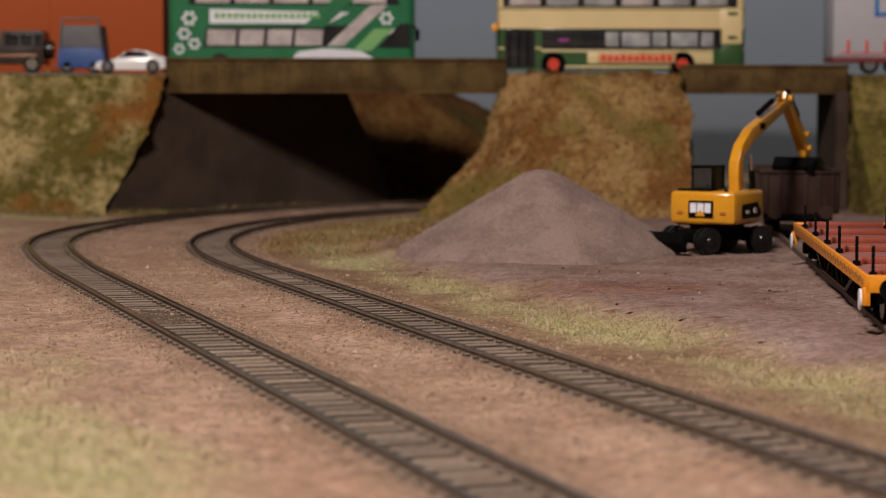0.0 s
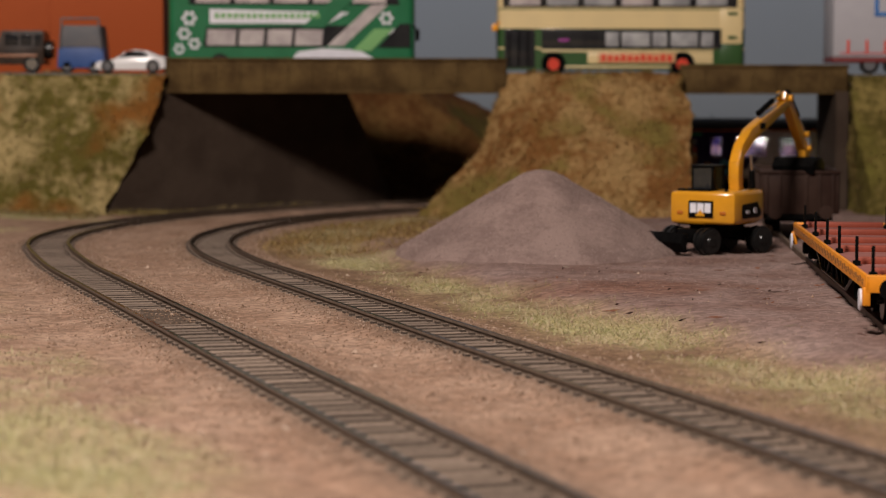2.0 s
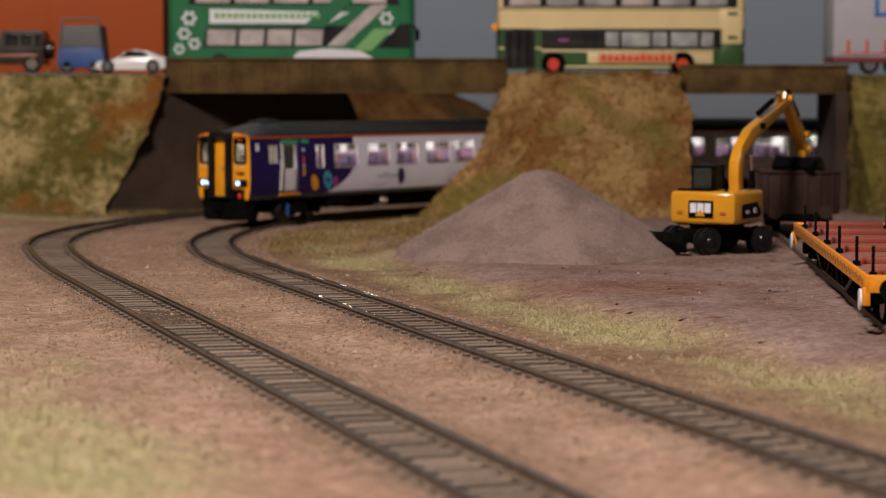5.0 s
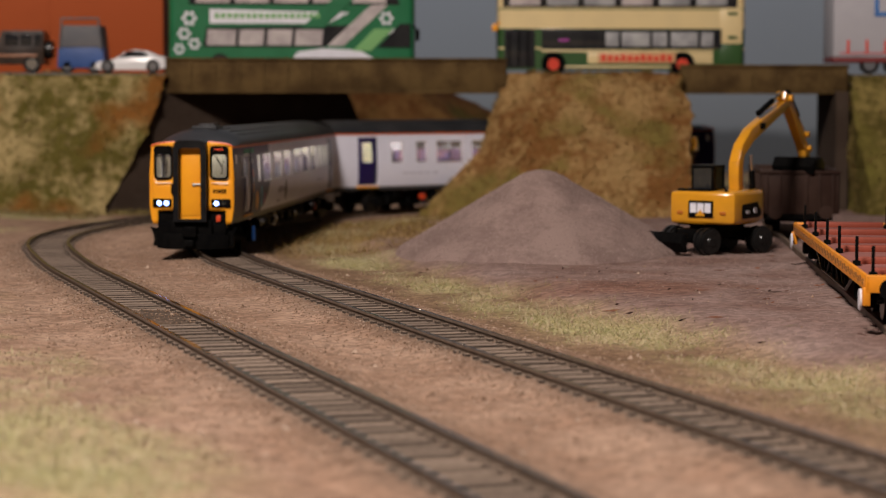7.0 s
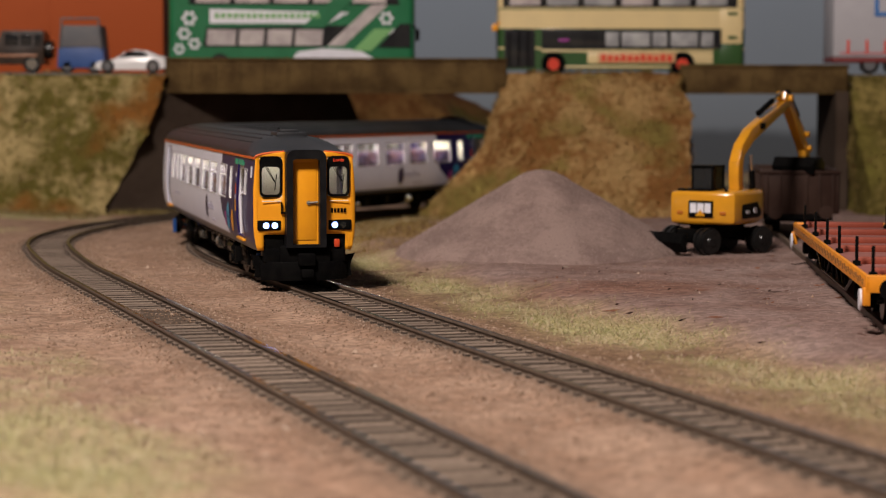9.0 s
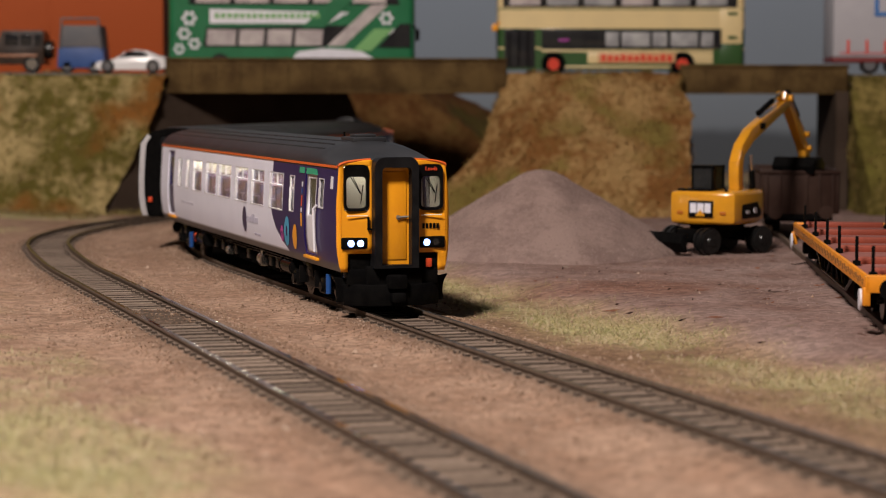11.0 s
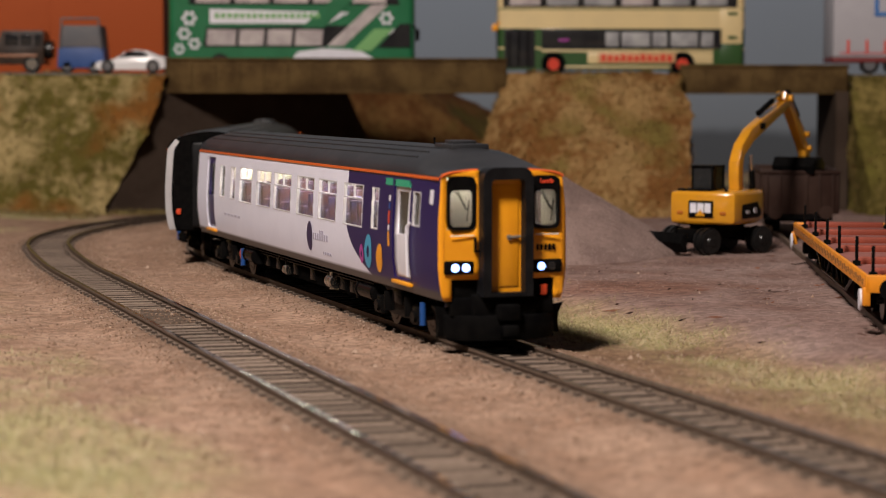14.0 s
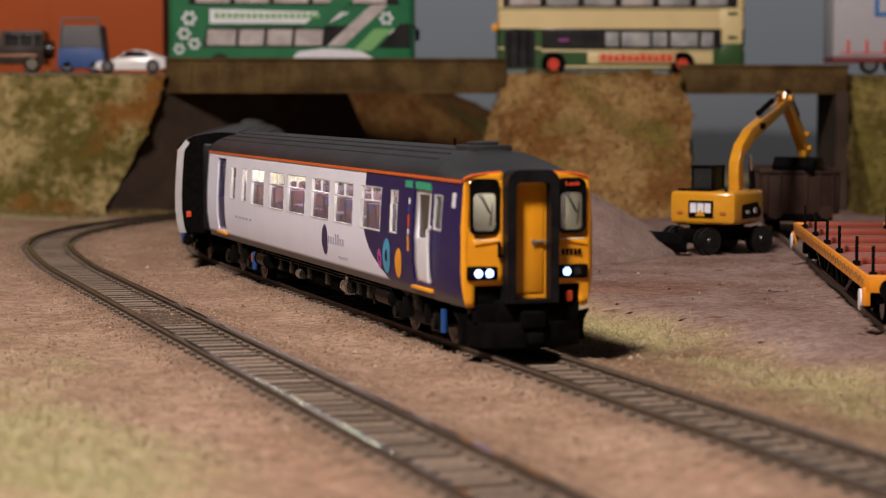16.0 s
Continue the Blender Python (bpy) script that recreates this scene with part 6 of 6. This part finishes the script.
def build_grit():
    rng = random.Random(11)
    verts, faces = [], []

    def grain(x, y, z, r):
        n = len(verts)
        a = rng.uniform(0, 6.28)
        for k, (dx, dy, dz) in enumerate(((1, 0, 0), (-0.5, 0.87, 0), (-0.5, -0.87, 0), (0.1, 0.1, 0.9), (0, 0, -0.8))):
            q = r * rng.uniform(0.7, 1.3)
            verts.append((x + q * (dx * math.cos(a) - dy * math.sin(a)), y + q * (dx * math.sin(a) + dy * math.cos(a)), z + q * dz))
        for f in ((0, 1, 3), (1, 2, 3), (2, 0, 3), (1, 0, 4), (2, 1, 4), (0, 2, 4)):
            faces.append([n + i for i in f])
    for off in (0, 68):
        for i in range(9000):
            s = 420 - 760 * rng.random() ** 0.8
            e = rng.choice((-1, 1)) * rng.uniform(10.6, 24) if rng.random() < 0.75 else rng.uniform(-7.5, 7.5)
            p, h = way(s, off + e)
            grain(p.x, p.y, ground_height(p.x, p.y) + 0.1, rng.uniform(0.18, 0.42))
    for i in range(26000):
        y = 380 + 700 * rng.random() ** 1.2
        x = rng.uniform(-0.235, 0.235) * y
        d = off_line(x, y)
        if abs(d) < 16 or abs(d - 68) < 16:
            continue
        r = rng.uniform(0.14, 0.42) if rng.random() < 0.97 else rng.uniform(0.5, 1.0)
        if d < -70:
            if rng.random() < 0.9:
                continue
            r *= 0.8
        grain(x, y, ground_height(x, y) + 0.05, r)
    raw("grit", verts, faces, island_material("grit_mix", [(0.12, 0.075, 0.05), (0.22, 0.14, 0.095), (0.30, 0.20, 0.14), (0.27, 0.18, 0.125), (0.42, 0.32, 0.25)]), "loose brown grit and ballast on the ground", "grit")
    # the heap and the yard carry their own mauve grains
    verts, faces = [], []
    mound = bpy.data.objects["sand_mound"]
    polys = [p for p in mound.data.polygons if p.center.y < 0.03]
    areas = np.cumsum([p.area for p in polys])
    for k in range(12000):
        p = polys[int(np.searchsorted(areas, rng.random() * areas[-1]))]
        vs = [mound.data.vertices[i].co * 1000 for i in p.vertices]
        u, v = rng.random(), rng.random()
        q = vs[0].lerp(vs[1], u).lerp(vs[-1].lerp(vs[2] if len(vs) > 2 else vs[1], u), v) + Vector((42, 884, 0.4))
        grain(q.x, q.y, q.z + 0.05, rng.uniform(0.14, 0.38))
    for k in range(4500):
        y = 540 + 420 * rng.random()
        x = rng.uniform(-0.03, 0.235) * y
        if off_line(x, y) < -64:
            grain(x, y, ground_height(x, y) + 0.02, rng.uniform(0.12, 0.34))
    raw("sand_grains", verts, faces, island_material("mauve_grains", [(0.13, 0.088, 0.077), (0.22, 0.155, 0.138), (0.30, 0.22, 0.20), (0.19, 0.13, 0.112), (0.34, 0.265, 0.235)]), "loose mauve sand grains on heap and yard", "grit")


def build_grass():
    rng = random.Random(21)
    verts, faces = [], []

    def blade(x, y, z, ln, lean, w=0.16, dirn=None):
        a = rng.uniform(0, 6.28) if dirn is None else dirn
        dx, dy = math.cos(a), math.sin(a)
        n = len(verts)
        b = rng.uniform(0, 6.28)
        wx, wy = w * math.cos(b), w * math.sin(b)
        h = ln * math.cos(lean)
        o = ln * math.sin(lean)
        verts.extend([(x - wx, y - wy, z), (x + wx, y + wy, z), (x + dx * o * 0.4 + wx * 0.8, y + dy * o * 0.4 + wy * 0.8, z + h * 0.6), (x + dx * o * 0.4 - wx * 0.8, y + dy * o * 0.4 - wy * 0.8, z + h * 0.6), (x + dx * o, y + dy * o, z + h)])
        faces.extend([(n, n + 1, n + 2, n + 3), (n + 3, n + 2, n + 4)])
    made = 0
    while made < 46000:
        y = 330 + 900 * rng.random()
        x = rng.uniform(-0.235, 0.235) * y
        g = grass_amount(x, y)
        if g < 0.25 or rng.random() > g:
            made += 0.05
            continue
        z = ground_height(x, y) - 0.1
        blade(x, y, z, rng.uniform(1.2, 4.2), rng.uniform(0.7, 1.5), rng.uniform(0.04, 0.09))
        made += 1
    raw("grass", verts, faces, island_material("dry_grass", [(0.19, 0.205, 0.085), (0.36, 0.335, 0.175), (0.55, 0.46, 0.33), (0.27, 0.28, 0.12), (0.48, 0.36, 0.26)]), "short dry static grass", "grass")
    # longer brown scrub on the verge below the bridge
    verts, faces = [], []
    made = 0
    while made < 7000:
        y = 880 + 330 * rng.random()
        x = rng.uniform(-0.1, 0.05) * y
        g = scrub_amount(x, y)
        if rng.random() > g:
            made += 0.05
            continue
        blade(x, y, ground_height(x, y) - 0.2, rng.uniform(1.5, 4.5), rng.uniform(0.5, 1.4), rng.uniform(0.1, 0.3))
        made += 1
    raw("scrub", verts, faces, island_material("brown_scrub", [(0.10, 0.055, 0.018), (0.22, 0.135, 0.05), (0.32, 0.22, 0.09), (0.16, 0.12, 0.03)]), "brown scrub on the verge by the inner track", "grass")
    # weeds along the foot of the abutment and of the west bank
    verts, faces = [], []
    for k in range(5200):
        u = rng.random()
        if k % 2:
            x, y = -192 + 150 * u + rng.gauss(0, 2), 1186 + 128 * u - abs(rng.gauss(0, 5)) - 1.5
            if rng.random() > 1.15 - u + 0.3 * hash_noise(x, y, 0.05, 3):
                continue
        else:
            x, y = -195 - 120 * u, 1164 + 22 * (1 - u) - abs(rng.gauss(0, 14))
        blade(x, y, ground_height(x, y) - 0.2, rng.uniform(1.5, 5.5), rng.uniform(0.3, 1.4), rng.uniform(0.12, 0.4))
    raw("foot_weeds", verts, faces, island_material("foot_weeds", [(0.10, 0.06, 0.02), (0.20, 0.15, 0.05), (0.30, 0.22, 0.10), (0.14, 0.13, 0.035)]), "brown and green weeds along the abutment's foot", "grass")
    # fresher, longer grass between the inner line and the yard
    verts, faces = [], []
    made = 0
    while made < 13000:
        y = 420 + 520 * rng.random()
        x = rng.uniform(-0.06, 0.235) * y
        d = off_line(x, y)
        g = grass_amount(x, y) if -85 < d < -24 else 0
        if rng.random() > g * (0.55 + 0.9 * max(0.0, hash_noise(x + 90, y, 0.035, 3) + 0.35)):
            made += 0.05
            continue
        blade(x, y, ground_height(x, y) - 0.1, rng.uniform(1.0, 3.4) * (1 if rng.random() < 0.97 else 1.8), rng.uniform(0.7, 1.5), rng.uniform(0.035, 0.08))
        made += 1
    raw("verge_grass", verts, faces, island_material("verge_grass", [(0.20, 0.205, 0.065), (0.34, 0.30, 0.125), (0.40, 0.32, 0.16), (0.25, 0.225, 0.08), (0.58, 0.47, 0.30)]), "pale green static grass beside the yard", "grass")
    # tufts clinging to the banks
    for nm, cols, count in (("embankment_west", [(0.075, 0.062, 0.014), (0.20, 0.155, 0.045), (0.33, 0.26, 0.12), (0.19, 0.07, 0.018)], 9000), ("embankment_middle", [(0.11, 0.055, 0.016), (0.25, 0.14, 0.045), (0.34, 0.23, 0.09), (0.17, 0.135, 0.032)], 12000), ("embankment_east", [(0.06, 0.05, 0.013), (0.16, 0.125, 0.04), (0.12, 0.055, 0.016)], 4000)):
        me = bpy.data.objects[nm].data
        verts, faces = [], []
        polys = [p for p in me.polygons if abs(p.center.x) < 0.34 and p.center.y < 1.26]
        areas = np.cumsum([p.area for p in polys])
        for k in range(count):
            p = polys[int(np.searchsorted(areas, rng.random() * areas[-1]))]
            q = p.center * 1000
            vs = [me.vertices[i].co * 1000 for i in p.vertices]
            u, v = rng.random(), rng.random()
            q = vs[0].lerp(vs[1], u).lerp(vs[-1].lerp(vs[2], u), v) if len(vs) == 4 else q
            nn = p.normal
            blade(q.x - nn.x * 0.3, q.y - nn.y * 0.3, q.z - 0.3, rng.uniform(1.6, 5.0), rng.uniform(0.6, 1.5), rng.uniform(0.15, 0.45), math.atan2(nn.y, nn.x) + rng.uniform(-1.2, 1.2))
        raw("bank_tufts", verts, faces, island_material("tufts_" + nm, cols), "dry tufts clinging to the embankment", "grass")


def build_debris():
    """Slivers of straw and bark dropped on the yard."""
    rng = random.Random(31)
    verts, faces = [], []
    for i in range(90):
        y = 540 + 330 * rng.random()
        x = rng.uniform(-0.02, 0.24) * y
        if off_line(x, y) > -62:
            continue
        z = ground_height(x, y) + 0.25
        a, ln, w = rng.uniform(-1.5, 1.5), rng.uniform(0.6, 3.2) * (1 if rng.random() < 0.9 else 1.8), rng.uniform(0.10, 0.30)
        dx, dy = math.cos(a) * ln, math.sin(a) * ln
        n = len(verts)
        verts.extend([(x - dx, y - dy, z), (x + w, y + 2 * w, z + 0.15), (x + dx, y + dy, z + rng.uniform(-0.2, 0.3)), (x - w, y - 2 * w, z - 0.3), (x, y, z + 0.35)])
        faces.extend([(n, n + 4, n + 1), (n + 1, n + 4, n + 2), (n, n + 3, n + 4), (n + 3, n + 2, n + 4)])
    raw("yard_debris", verts, faces, island_material("straw_and_bark", [(0.05, 0.03, 0.025), (0.11, 0.06, 0.048), (0.18, 0.075, 0.045), (0.07, 0.045, 0.038), (0.32, 0.24, 0.19)]), "dark slivers of bark on the yard", "debris")


build_grit()
build_grass()
build_debris()


# ---- motion ----
RUN = [(0.0, -895.0), (1.5, -712.0), (3.0, -530.0), (3.5, -471.0), (4.2, -389.0), (6.3, -168.0), (7.0, -105.0), (7.5, -60.0), (8.0, -16.0), (8.5, 19.0), (9.0, 49.0), (9.2, 60.0), (11.3, 153.0),
       (12.0, 177.0), (12.5, 193.0), (13.0, 209.0), (13.5, 224.0), (14.0, 235.5), (14.5, 245.0), (15.0, 251.0), (15.5, 253.2), (16.0, 253.4)]


def run_at(t):
    """Monotone cubic through the timetable: how far the leading bogie has come."""
    x = [a for a, b in RUN]
    y = [b for a, b in RUN]
    n = len(x)
    h = [x[i + 1] - x[i] for i in range(n - 1)]
    d = [(y[i + 1] - y[i]) / h[i] for i in range(n - 1)]
    m = [d[0]] + [0.0 if d[i - 1] * d[i] <= 0 else 2 * d[i - 1] * d[i] / (d[i - 1] + d[i]) for i in range(1, n - 1)] + [0.0]
    i = max(0, min(n - 2, next((k for k in range(n - 1) if t <= x[k + 1]), n - 2)))
    u = (t - x[i]) / h[i]
    return (y[i] * (1 + 2 * u) * (1 - u) ** 2 + m[i] * h[i] * u * (1 - u) ** 2 + y[i + 1] * u * u * (3 - 2 * u) - m[i + 1] * h[i] * u * u * (1 - u))


def turn_of(v):
    """Heading of a direction, for a thing whose front looks along its +y."""
    return math.degrees(math.atan2(-v.x, v.y))


def motions():
    times = [i * 0.1 for i in range(161)]
    cars, trucks = [[], []], [[[], []], [[], []]]
    for t in times:
        s = run_at(t)
        for c in (0, 1):
            lead = s - c * 303.0
            p, hp = way(lead)
            q, hq = way(lead - 210)
            mid, head = (p + q) / 2, (p - q).normalized()
            if c:
                head = -head
            cars[c].append((t, mmpose(mid.x, mid.y, 0, 0, 0, turn_of(head))))
            base = turn_of(head)
            ends = ((0, hp), (1, hq)) if not c else ((1, -hp), (0, -hq))
            for k, hd in ends:
                turn = (turn_of(hd) - base + 180) % 360 - 180
                trucks[c][k].append((t, mmpose(0, 105 if k == 0 else -105, 0, 0, 0, turn)))
    for c in (0, 1):
        walk(RAILCARS[c], cars[c])
        for k in (0, 1):
            walk(BOGIES[c][k], trucks[c][k])
            spin = [(i / FPS, (run_at(i / FPS) - RUN[0][1]) / 5.65 * (1 if c else -1)) for i in range(16 * FPS + 1)]
            for w in [o for o in BOGIES[c][k].children if o.name.startswith("wheelset")]:
                at = w.location.copy()
                walk(w, [(t, Matrix.Translation(at) @ Matrix.Rotation(a, 4, "X")) for t, a in spin])


motions()
